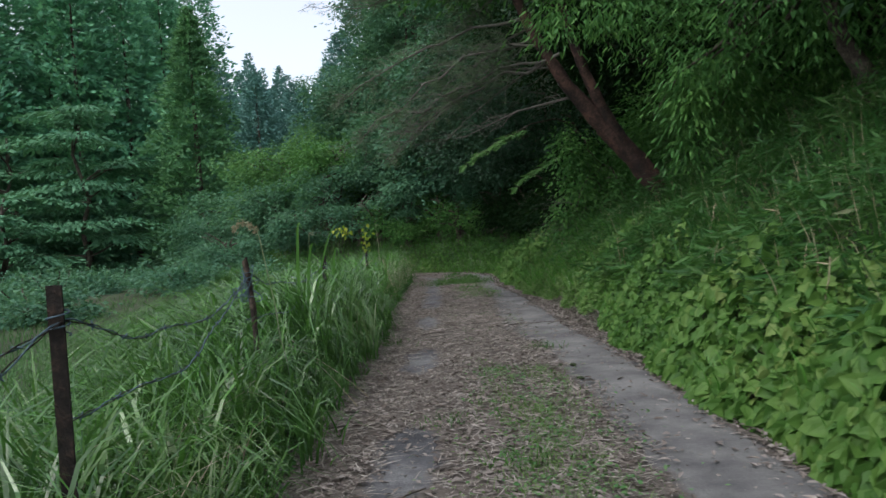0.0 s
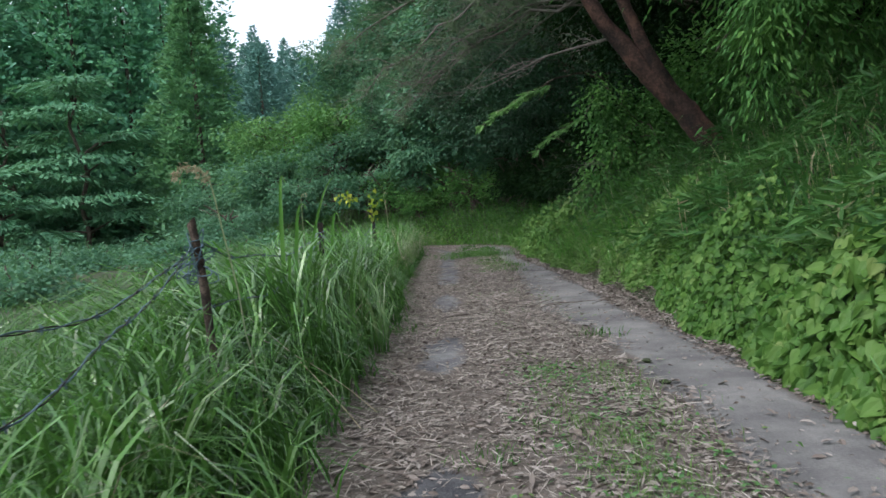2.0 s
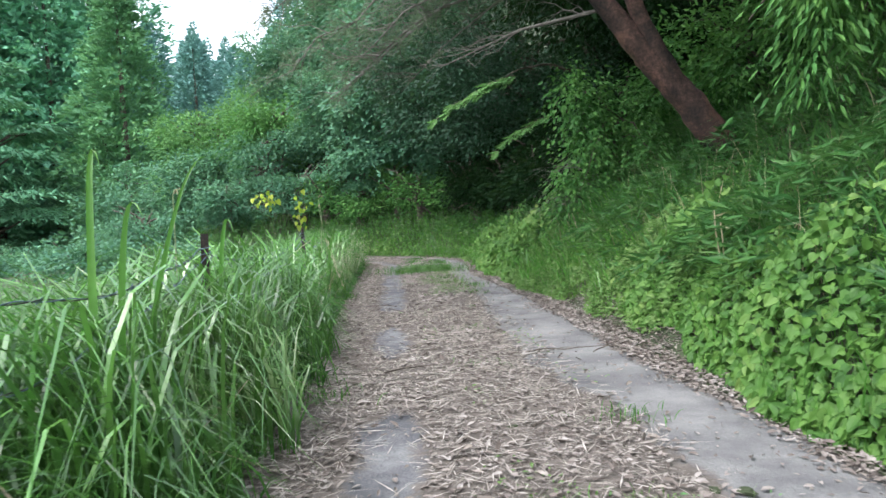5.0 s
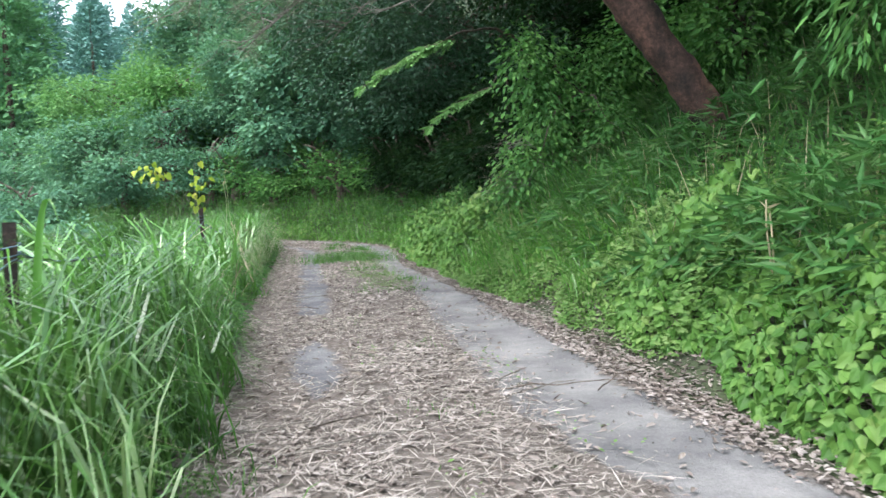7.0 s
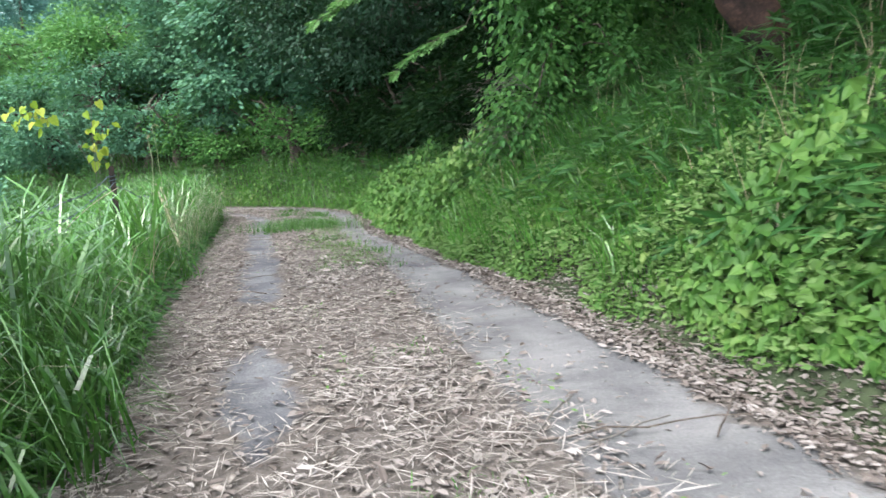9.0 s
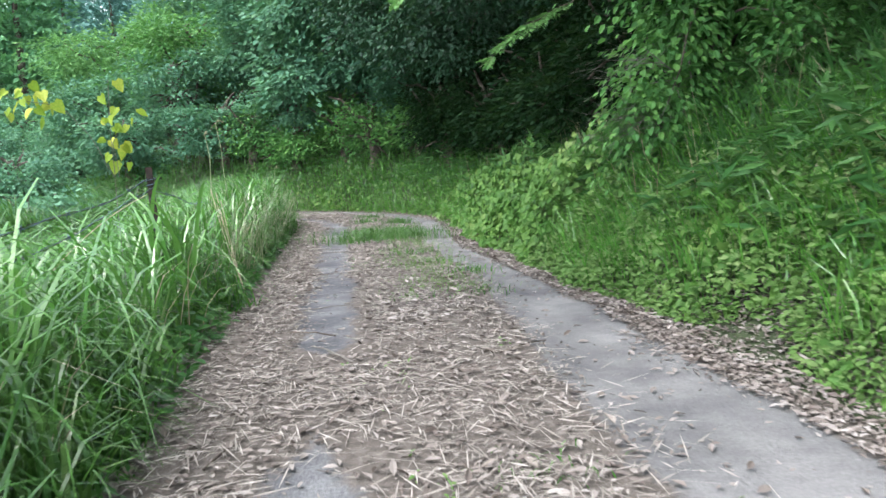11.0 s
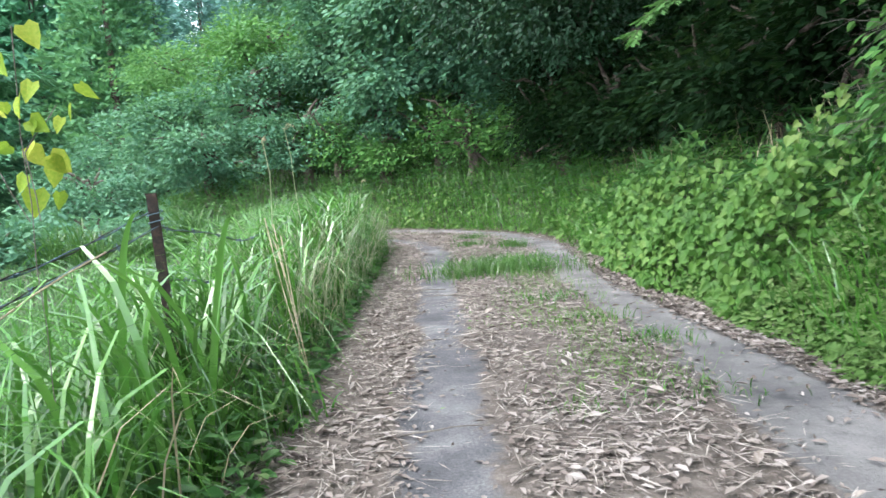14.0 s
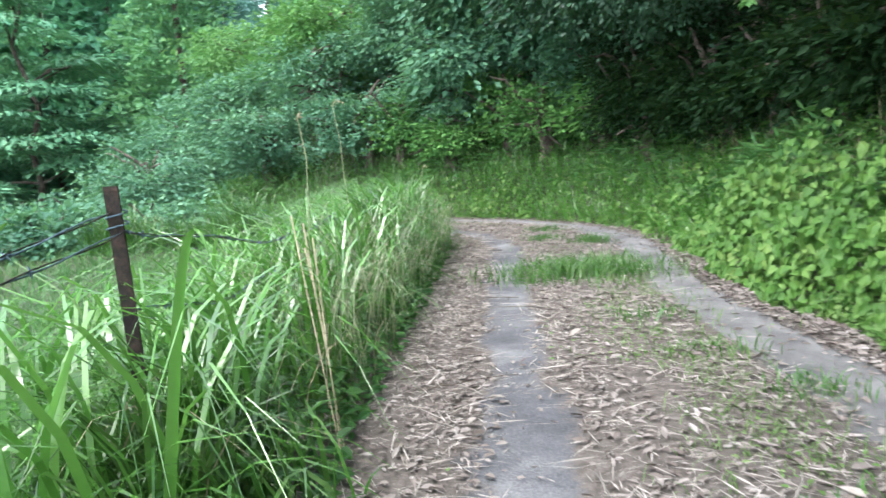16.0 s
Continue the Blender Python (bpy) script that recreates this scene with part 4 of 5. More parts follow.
tagged(new("fine_weeds", mesh_of("fine_weeds", *leaf_arrays(p, rng.normal(size=(n, 3)) * [1, 1, .4] + [-.4, -.2, -.1], unit([-0.4, -.25, 0.9] + rng.normal(size=(n, 3)) * 0.4), 0.05 * k, 0.024 * k, "diamond"), FINEWEED)), "soft yellowish green weeds at the foot of the bank", "weeds", kind="stuff")

# grass and bamboo grass on the slope above
s, d, x, y = bank_sample(17000, 6, 36, 1.25, 3.2)
keep = (d > hedge_front(s) + 0.08) & (rng.random(17000) < 1.15 - 0.85 * leafiness(s))
p = on_land(x, y, -0.02)[keep]
m = len(p)
longer = 1 + 0.5 * smooth(12.0, 13.5, s[keep]) * smooth(17.5, 16.5, s[keep])
tagged(new("bank_grass", mesh_of("bank_grass", *blade_arrays(p, (0.25 + 0.4 * rng.random(m)) * longer, 0.011 + 0.006 * rng.random(m), 0.25 * rng.random(m), 0.4 + 0.5 * rng.random(m), np.pi + rng.normal(size=m) * 1.0), REED)), "arching green grass on the bank", "grass", kind="stuff")


def bamboo_points(n, s0, s1, d0, d1):
    s, d, x, y = bank_sample(n, s0, s1, d0, d1)
    up = (0.12 + 0.55 * rng.random(n) ** 0.7) * (0.75 + 0.35 * np.sin(s * 1.7 + d * 1.3))
    return on_land(x, y, up)


p = np.concatenate([bamboo_points(40000, 5, 25, 2.05, 5.8), bamboo_points(7000, 25, 40, 2.0, 3.4), bamboo_points(7000, 5, 22, 5.5, 8.5)])
m = len(p)
az = rng.random(m) * 6.28
dv = np.stack([np.cos(az) * 0.8 - 0.5, np.sin(az) * 0.8 - 0.15, rng.normal(size=m) * 0.35 - 0.12], 1)
nv = unit(np.array([-0.35, 0, 1]) + rng.normal(size=(m, 3)) * 0.6)
k = 0.6 + 0.8 * rng.random(m)
tagged(new("bamboo_grass", mesh_of("bamboo_grass", *leaf_arrays(p, dv, nv, 0.19 * k, 0.032 * k, "diamond"), BAMBOO)), "dense bamboo grass with narrow pointed leaves on the bank", "bamboo grass", kind="stuff")
# long arching blades that stand out over the bamboo grass
n = 3200
s, d, x, y = bank_sample(n, 5, 24, 2.3, 5.6)
tagged(new("arching_blades", mesh_of("arching_blades", *blade_arrays(on_land(x, y, 0.15), 0.5 + 0.5 * rng.random(n), 0.014 + 0.014 * rng.random(n), 0.35 * rng.random(n), 0.6 + 0.6 * rng.random(n), np.pi + rng.normal(size=n) * 1.1, 6), BAMBOO)), "long arching grass blades standing out on the bank", "grass", kind="stuff")
# their canes and some withered stalks
s, d, x, y = bank_sample(900, 6, 30, 2.2, 5.2)
p = on_land(x, y, -0.02)
tagged(new("withered_stalks", mesh_of("withered_stalks", *blade_arrays(p, 0.5 + 0.5 * rng.random(900), 0.012, 0.3 * rng.random(900), 0.5 * rng.random(900), rng.random(900) * 6.28), DRYGRASS)), "pale withered stalks standing among the bank's plants", "dry stalks", kind="stuff")

def cane(x, y, height, tilt, label="pale broken cane standing among the bank's plants"):
    z = float(land(x, y))
    t = thing("cane", (x, y, z), label, "cane", "canes on the bank")
    part_mesh("stalk", mesh_of("stalk", *tube_arrays(limb_path((x, y, z - 0.03), (x + tilt[0], y + tilt[1], z + height), 0, 0.03, 6), np.linspace(0.007, 0.005, 6), 6), DRYGRASS, True), t)
    q = np.repeat([[x + tilt[0], y + tilt[1], z + height]], 2, 0)
    part_mesh("husk", mesh_of("husk", *leaf_arrays(q - [0, 0, 0.05], rng.normal(size=(2, 3)) * 0.8 + [0, 0, 0.1], rand_dirs(2), 0.13, 0.018, "lance"), DRYGRASS), t)


for cx, cy, chh, ct in ((2.4, 10.1, 0.95, (-0.07, 0)), (2.45, 10.15, 0.8, (-0.03, 0.05)), (2.5, 7.1, 0.7, (0.05, 0)), (2.3, 11.2, 0.6, (-0.02, 0)), (3.0, 8.6, 0.8, (0.1, 0)), (2.9, 6.2, 0.8, (-0.15, 0)), (3.3, 10.4, 0.7, (0.06, 0)), (2.7, 12.6, 0.6, (0.1, 0.1)), (2.75, 16.4, 0.8, (-0.2, -0.1)), (3.2, 14.6, 0.7, (0.2, 0)), (2.4, 4.9, 0.8, (0.1, 0))):
    cane(cx, cy, chh * 0.8, ct)

# ---------------------------------------------------------------- the left-hand verge and the field
def verge_sample(n, y0, y1, d0, d1):
    s = y0 + 6 + (y1 - y0) * rng.random(n)
    d = d0 + (d1 - d0) * rng.random(n)
    x, y = road_place(s, d)
    return s - 6, d, x, y


n = 44000
s, d, x, y = verge_sample(n, 0.5, 34.0, -2.9, -1.02)
front = np.interp(s, [0, 11, 12.2, 14, 16.3, 19, 22, 30], [-1.28, -1.3, -1.42, -1.54, -1.56, -1.48, -1.44, -1.54]) + 0.05 * np.sin(s * 1.7) + 0.05 * np.sin(s * 4.1)
keep = (d < front + 0.05 + 0.22 * rng.random(n) ** 2) & (d > -2.9 + 0.85 * smooth(11, 13.5, s))
s, d, x, y, front = s[keep], d[keep], x[keep], y[keep], front[keep]
m = len(s)
k = m // 20
own = rng.integers(0, k, m)
ox, oy = rng.normal(size=m) * 0.07, rng.normal(size=m) * 0.07
s, d, x, y, front = s[own], d[own] + ox, x[own] + ox, y[own] + oy, front[own]
rule = 1.22 + 0.65 * smooth(5.4, 7.2, s) - 0.72 * smooth(11.6, 13.6, s) + 0.5 * smooth(16.6, 18.5, s)
tallness = rule * (0.56 + 0.44 * smooth(-0.1, 0.25, front - d)) * (1 - 0.5 * smooth(12, 14, s) * smooth(-1.6, -2.05, d)) * (0.95 + 0.1 * np.sin(s * 0.9 + 1) + 0.12 * np.sin(s * 2.9))
tallness *= (0.8 + 0.4 * rng.random(k))[own]
p = on_land(x, y, -0.03)
az = np.arctan2(oy, ox) + rng.normal(size=m) * 0.5
L = np.minimum(1.75, tallness * (0.42 + 0.7 * rng.random(m) ** 0.9) * 1.1)
bow = 0.6 + 0.75 * rng.random(m)
tilt = 0.03 + 1.1 * np.hypot(ox, oy)
reach = L * (tilt + 0.72 * bow) * np.cos(az)
room = np.maximum(0.1, front + 0.5 - d)
over = reach > room
az = np.where(over & (rng.random(m) < 0.65), np.pi - az, az)
cut = np.where(over & (np.cos(az) > 0), np.clip(room / np.maximum(reach, 0.02), 0.08, 1), 1)
L = L * np.maximum(0.3, cut)
grass_me = mesh_of("verge_grass", *blade_arrays(p, L, 0.012 + 0.018 * rng.random(m) ** 1.5, tilt, bow, az, 5), GRASS)
tagged(new("verge_grass", grass_me), "tall lush green grass with arching blades beside the track", "grass", kind="stuff")

# broad reed-like blades among them
n = 3600
s, d, x, y = verge_sample(n, 1.0, 27.0, -2.4, -1.4)
az = rng.random(n) * 6.28
bow = 0.8 + 0.65 * rng.random(n)
L = (0.75 + 0.55 * rng.random(n)) * (1.1 + 0.6 * smooth(4.6, 7, s) - 0.35 * smooth(11.6, 13.6, s) + 0.1 * smooth(17, 18, s))
reach = L * (0.05 + 0.75 * bow) * np.cos(az)
over = reach > np.maximum(0.1, -0.9 - d)
az = np.where(over & (rng.random(n) < 0.6), np.pi - az, az)
L = np.where(over & (np.cos(az) > 0), L * np.clip((-0.9 - d) / np.maximum(reach, 0.02), 0.35, 1), L)
tagged(new("reed_blades", mesh_of("reed_blades", *blade_arrays(on_land(x, y, -0.02), L, 0.016 + 0.018 * rng.random(n), 0.15 * rng.random(n), bow, az, 7), REED)), "broad bright green reed blades among finer grass", "grass", kind="stuff")
# pale seeding grass farther on
n = 2000
s, d, x, y = verge_sample(n, 16.8, 26.5, -2.2, -1.25)
az = rng.random(n) * 6.28
tagged(new("pale_grass", mesh_of("pale_grass", *blade_arrays(on_land(x, y, -0.02), (0.7 + 0.6 * rng.random(n)) * (0.7 + 0.4 * smooth(-1.2, -1.6, d)), 0.006 + 0.006 * rng.random(n), 0.2 * rng.random(n), 0.2 + 0.8 * rng.random(n), az, 5), PALEGRASS)), "pale silvery seeding grass at the verge", "grass", kind="stuff")

# small broad-leaved weeds at the foot of the grass
n = 18000
s, d, x, y = verge_sample(n, 1.0, 28.0, -2.2, -1.2)
p = on_land(x, y, 0.02 + 0.38 * rng.random(n) * smooth(-1.0, -1.6, d))
k = 0.5 + 0.8 * rng.random(n)
tagged(new("verge_weeds", mesh_of("verge_weeds", *leaf_arrays(p, rng.normal(size=(n, 3)) * [1, 1, .3] + [.4, -.2, 0], unit([0.3, -.2, 1] + rng.normal(size=(n, 3)) * 0.35), 0.075 * k, 0.045 * k, "oval"), BAMBOO)), "low broad-leaved weeds at the foot of the grass", "weeds", kind="stuff")

# dry blades bent out over the track
n = 320
s, d, x, y = verge_sample(n, 2.0, 28.0, -1.9, -1.3)
tagged(new("dry_blades", mesh_of("dry_blades", *blade_arrays(on_land(x, y, 0.0), 0.5 + 0.6 * rng.random(n), 0.008, 0.2 * rng.random(n), 0.5 + 0.5 * rng.random(n), rng.normal(size=n) * 0.7, 5), DRYGRASS)), "bleached dry grass blades bent over the verge", "dry grass", kind="stuff")

# field
n = 42000
r = rng.random(n) ** 1.7
x = -1.9 - 34 * r * rng.random(n) ** 0.6
y = 0 + 52 * rng.random(n) ** 0.8
keep = across(x, y) < -2.0
x, y = x[keep], y[keep]
m = len(x)
far_k = 1 + 0.05 * np.hypot(x, y)
tagged(new("field_grass", mesh_of("field_grass", *blade_arrays(on_land(x, y, -0.02), (0.22 + 0.25 * rng.random(m)) * (0.8 + 0.3 * wobble(np.stack([x * .4, y * .4], -1))) * (1 + 1.0 * smooth(-6, -2, x)), 0.014 * far_k, 0.25 * rng.random(m), 0.3 + 0.6 * rng.random(m), rng.random(m) * 6.28, 2), MEADOW)), "green meadow grass of the abandoned field", "grass", kind="stuff")

n = 15000
x, y = -2.0 - 7 * rng.random(n) ** 1.3, 2 + 26 * rng.random(n)
tagged(new("field_sward", mesh_of("field_sward", *blade_arrays(on_land(x, y, -0.02), 0.18 + 0.3 * rng.random(n), 0.012 + 0.012 * rng.random(n), 0.4 * rng.random(n), 0.4 + 0.7 * rng.random(n), rng.random(n) * 6.28, 2), MEADOW)), "thick low sward inside the fence", "grass", kind="stuff")

# low tangles along the far side of the field
for bx, by, bh, br in ((-7.5, 28.6, 0.9, 1.6), (-9.5, 27.5, 0.9, 1.6), (-13, 36, 1.5, 2.6), (-17, 38, 1.7, 3.0), (-21, 37.5, 1.6, 2.8), (-10, 33.5, 1.3, 2.2), (-15.5, 30, 1.2, 2.2), (-12.5, 22.5, 1.2, 1.8), (-18, 44, 2.0, 3.2), (-12, 41, 1.8, 2.4), (-26, 36, 2.0, 3.2), (-17.5, 26, 1.5, 2.4)):
    z = float(land(bx, by))
    t = thing("thicket", (bx, by, z), "low green thicket of creepers at the field's edge", "bush", "thickets round the field")
    part_mesh("leaves", mesh_of("leaves", *crown_arrays([(bx, by, z + bh * 0.3, br, br * 0.8, bh * 0.7), (bx + br * .6, by, z + bh * .25, br * .7, br * .7, bh * .5)], 150, 26, 0.22, 0.6, 0.16, 0.1, "diamond"), HAZEBROAD), t)
    for k in range(3):
        tip = (bx + br * 0.4 * math.cos(2.1 * k + bx), by + br * 0.4 * math.sin(2.1 * k + bx), z + bh * 0.85)
        pts = limb_path((bx + 0.1 * k, by, z - 0.1), tip)
        part_mesh("stem", mesh_of("stem", *tube_arrays(pts, [0.025] * len(pts), 5), BARK), t)

# ---------------------------------------------------------------- fence
POSTS = [(-1.22, 2.36, 1.27, 0.0, "iron"), (-1.33, 5.45, 1.27, -0.07, "wood"), (-1.5, 9.25, 1.2, 0.03, "iron"), (-1.55, 15.6, 1.16, -0.03, "iron")]


def fence_post(x, y, top, tilt, sort):
    z = float(land(x, y)) - 0.1
    label = "rusted dark iron fence post standing in tall grass" if sort == "iron" else "weathered brown wooden fence stake standing in tall grass"
    t = thing("fence_post", (x, y, z), label, "fence post", "posts of the field fence")
    bm = bmesh.new()
    if sort == "iron":
        w, th = 0.05, 0.007
        for a, b in (((-w / 2, -th / 2), (w / 2, th / 2)), ((-w / 2, th / 2), (-w / 2 + th, w))):
            vs = [bm.verts.new((px + tilt * h, py, h)) for h in (0, top - z) for px, py in ((a[0], a[1]), (b[0], a[1]), (b[0], b[1]), (a[0], b[1]))]
            for f in ((0, 1, 5, 4), (1, 2, 6, 5), (2, 3, 7, 6), (3, 0, 4, 7), (4, 5, 6, 7), (3, 2, 1, 0)):
                bm.faces.new([vs[i] for i in f])
        mat = RUST
    else:
        rings = []
        for i in range(9):
            h = (top - z) * i / 8
            rr = 0.024 * (1 - 0.15 * i / 8) * (1 + 0.12 * math.sin(i * 2.3))
            rings.append([bm.verts.new((tilt * h + math.cos(a) * rr * (1 + .12 * math.sin(3 * a + i)) + 0.008 * math.sin(i * 1.3), math.sin(a) * rr + 0.006 * math.cos(i * 1.7), h + (0.02 * math.cos(a) if i == 8 else 0))) for a in [j * math.pi / 4.5 for j in range(9)]])
        for r0, r1 in zip(rings, rings[1:]):
            for j in range(9):
                bm.faces.new((r0[j], r0[(j + 1) % 9], r1[(j + 1) % 9], r1[j]))
        bm.faces.new(rings[-1])
        bm.faces.new(rings[0][::-1])
        mat = OLDWOOD
    me = bpy.data.meshes.new("stake")
    bm.to_mesh(me)
    bm.free()
    me.materials.append(mat)
    stake = new("stake", me)
    stake.parent = t
    # cord wound round the post below its top
    turns = np.linspace(0, 1, 60)
    coil = np.stack([tilt * (top - z - 0.12) + 0.034 * np.cos(turns * 14), 0.01 + 0.034 * np.sin(turns * 14), top - z - 0.16 + 0.08 * turns], 1)
    cm = new("cord_winding", mesh_of("cord_winding", *tube_arrays(coil, np.full(60, 0.003), 5), ROPE, True))
    cm.parent = t
    tagged(cm, "blue cord wound round the post")
    if sort == "wood":
        for i in range(9):
            u = np.linspace(0, 6.28, 16)
            a, b, c = rng.normal(size=3) * 0.05, rng.normal(size=3) * 0.05, np.array([tilt * (top - z), 0, top - z - 0.08 - 0.16 * rng.random()])
            loop = c + np.cos(u)[:, None] * a + np.sin(u)[:, None] * b + np.stack([0 * u, 0 * u, -0.05 * np.sin(u / 2)], 1)
            lp = new("cord_loop", mesh_of("cord_loop", *tube_arrays(loop, np.full(16, 0.003), 5), ROPE, True))
            lp.parent = t


for row in POSTS:
    fence_post(*row)


BARB = mesh_of("barb", *joined([tube_arrays([-np.array(u) * 0.018, (0, 0, 0), np.array(u) * 0.018], [0.0015, 0.005, 0.0015], 5) for u in ((1, .1, 0), (0, .2, 1))]), ROPE, True)


def fence_wire(a, b, sag, seed):
    """A twisted two-strand wire with barbs, hanging slack between two posts."""
    n = 48
    t = np.linspace(0, 1, n)
    a, b = np.array(a), np.array(b)
    mid = a + (b - a) * t[:, None]
    mid[:, 2] -= sag * 4 * t * (1 - t)
    mid[:, 0] += 0.03 * np.sin(t * 9 + seed)
    mid[:, 2] += 0.015 * np.sin(t * 17 + seed)
    w = thing("fence_wire", tuple(mid[0]), "slack twisted wire with dark blue cord and barbs", "wire", "wires of the field fence")
    ph = t * 60
    off = np.stack([0.005 * np.cos(ph), 0 * ph, 0.005 * np.sin(ph)], 1)
    part_mesh("strand", mesh_of("strand", *tube_arrays(mid + off, np.full(n, 0.0028), 5), ROPE, True), w)
    part_mesh("strand", mesh_of("strand", *tube_arrays(mid - off, np.full(n, 0.0024), 5), RUST, True), w)
    for i in range(3, n - 2, 5):
        bb = new("barb", BARB)
        bb.parent = w
        bb.location = Vector(mid[i]) - w.location
        bb.rotation_euler = (rng.random() * 3, rng.random() * 3, rng.random() * 3)


ends = [(-1.15, -1.0, 1.1)] + [(x + tilt * top, y, top) for x, y, top, tilt, _ in POSTS] + [(-1.7, 19.5, 0.9)]
for i, (a, b) in enumerate(zip(ends, ends[1:])):
    fence_wire((a[0], a[1], a[2] - 0.12), (b[0], b[1], b[2] - 0.1), 0.13 + 0.05 * (i % 2), i)
    fence_wire((a[0], a[1], a[2] - 0.42), (b[0], b[1], b[2] - 0.14), 0.16, i + 3)

# ---------------------------------------------------------------- single stems on the verge
def tall_stem(base, top, nod, label, r=0.005):
    """A dry flowering stem with a nodding tip."""
    t = thing("reed", base, label, "reed", "tall stems on the verge")
    path = limb_path(base, top, 0, 0.015, 7)
    a = np.linspace(0.25, 1, 8)[:, None] * 2.3
    tip = np.array(top) + np.concatenate([nod * (1 - np.cos(a)) * 0.62, 0 * a, abs(nod) * np.sin(a) * 0.8], 1)
    pts = np.concatenate([path, tip])
    part_mesh("stalk", mesh_of("stalk", *tube_arrays(pts, np.linspace(r, r * 0.5, len(pts)), 6), PALEGRASS, True), t)
    k = int(16 + 1300 * max(0.0, abs(nod) - 0.06))
    q = tip[rng.integers(0, 8, k)] + rng.normal(size=(k, 3)) * [0.012, 0.008, 0.012]
    part_mesh("seed_head", mesh_of("seed_head", *leaf_arrays(q, rng.normal(size=(k, 3)) * .4 + [nod * 3, 0, -.6], rand_dirs(k), 0.03, 0.007, "diamond"), DRYGRASS), t)


tall_stem((-1.6, 19.8, 0.0), (-1.73, 19.83, 1.7), 0.07, "tall pale grass stem with a nodding tip")
tall_stem((-1.5, 17.8, 0.0), (-1.55, 17.9, 1.5), 0.03, "tall pale grass stem with a nodding tip")
tall_stem((-1.12, 5.5, 0.0), (-1.31, 5.45, 1.4), -0.17, "tall brown grass stem with a drooping head", 0.005)
tall_stem((-1.62, 9.0, 0.0), (-1.6, 9.1, 1.45), 0.05, "thin green grass stem standing tall")
tall_stem((-1.4, 22.4, 0.0), (-1.25, 22.5, 1.1), 0.04, "tall pale grass stem with a nodding tip")

def broad_reed(base, top, tip, width):
    """A broad upright blade whose end folds over."""
    t = thing("reed", base, "broad bright green reed blade standing above the grass", "reed", "tall stems on the verge")
    u = np.linspace(0, 1, 14)[:, None]
    mid = np.array(base) * (1 - u) ** 3 + 3 * (np.array(base) * 0.4 + np.array(top) * 0.6) * u * (1 - u) ** 2 + 3 * (np.array(top) + [0, 0, 0.12]) * u ** 2 * (1 - u) + np.array(tip) * u ** 3
    half = width * 0.5 * (1 - 0.92 * u ** 2.5) * [1, 0.35, 0]
    v = np.concatenate([mid - half, mid + [0, 0.004, 0], mid + half])
    f = np.array([(c * 14 + i, c * 14 + 14 + i, c * 14 + 15 + i, c * 14 + 1 + i) for c in (0, 1) for i in range(13)])
    part_mesh("blade", mesh_of("blade", v, f, REED, True), t)


for base, top, tip, width in (((-1.42, 7.2, -0.02), (-1.38, 7.2, 1.68), (-1.33, 7.2, 1.5), 0.032), ((-1.38, 7.3, -0.02), (-1.3, 7.3, 1.45), (-1.2, 7.25, 1.3), 0.03), ((-1.5, 7.6, -0.02), (-1.15, 7.6, 1.5), (-1.0, 7.6, 1.55), 0.024), ((-1.4, 9.1, -0.02), (-1.33, 9.2, 1.42), (-1.25, 9.15, 1.2), 0.034), ((-1.28, 15.0, -0.02), (-1.1, 15.0, 1.12), (-1.04, 14.98, 0.98), 0.03), ((-1.42, 14.6, -0.02), (-1.36, 14.6, 1.05), (-1.22, 14.55, 1.1), 0.03)):
    broad_reed(base, top, tip, width)

# dry stalks fallen out of the grass onto the track
for i, (a, m, b) in enumerate((((-1.34, 17.0, 0.9), (-1.18, 16.6, 0.3), (-1.02, 16.1, 0.04)), ((-1.31, 17.05, 0.82), (-1.15, 16.5, 0.28), (-0.98, 15.9, 0.04)), ((-1.37, 16.9, 0.95), (-1.22, 16.6, 0.36), (-0.95, 15.8, 0.04)), ((-1.33, 16.95, 0.78), (-1.14, 16.55, 0.26), (-1.0, 15.95, 0.04)), ((-1.5, 6.4, 0.7), (-1.1, 6.2, 0.42), (-0.75, 5.9, 0.05)), ((-1.45, 6.2, 0.6), (-1.05, 6.3, 0.4), (-0.7, 6.25, 0.05)), ((-2.0, 13.6, 0.1), (-1.75, 13.9, 0.75), (-1.35, 14.5, 0.98)), ((-1.4, 20.9, 0.5), (-1.25, 20.7, 0.3), (-1.0, 20.4, 0.04)))):
    t = np.linspace(0, 1, 12)[:, None]
    pts = np.array(a) * (1 - t) ** 2 + 2 * np.array(m) * t * (1 - t) + np.array(b) * t ** 2
    st = thing("fallen_stalk", tuple(pts[-1]), "bleached dry stalk leaning out of the tall grass", "stalk", "fallen stalks on the verge")
    part_mesh("stem", mesh_of("stem", *tube_arrays(pts, np.linspace(0.004, 0.003, 12), 6), DRYGRASS, True), st)

# climber with yellowing leaves
climber = thing("yellow_vine", (-1.45, 14.3, float(land(-1.45, 14.3))), "thin climbing vine with yellowing heart-shaped leaves", "vine")
vine_paths = [[(-1.45, 14.3, -.02), (-1.47, 14.3, .6), (-1.47, 14.32, 1.15), (-1.45, 14.3, 1.66)], [(-1.47, 14.3, 1.1), (-1.58, 14.28, 1.35), (-1.72, 14.25, 1.52), (-1.98, 14.2, 1.58)], [(-1.44, 14.3, 1.1), (-1.46, 14.3, 1.3), (-1.4, 14.4, 1.44)]]
part_mesh("stem", mesh_of("stem", *joined([tube_arrays(limb_path(a, b, 0, .05, 4), [0.0018] * 4, 5) for q in vine_paths for a, b in zip(q, q[1:])]), GREYWOOD, True), climber)
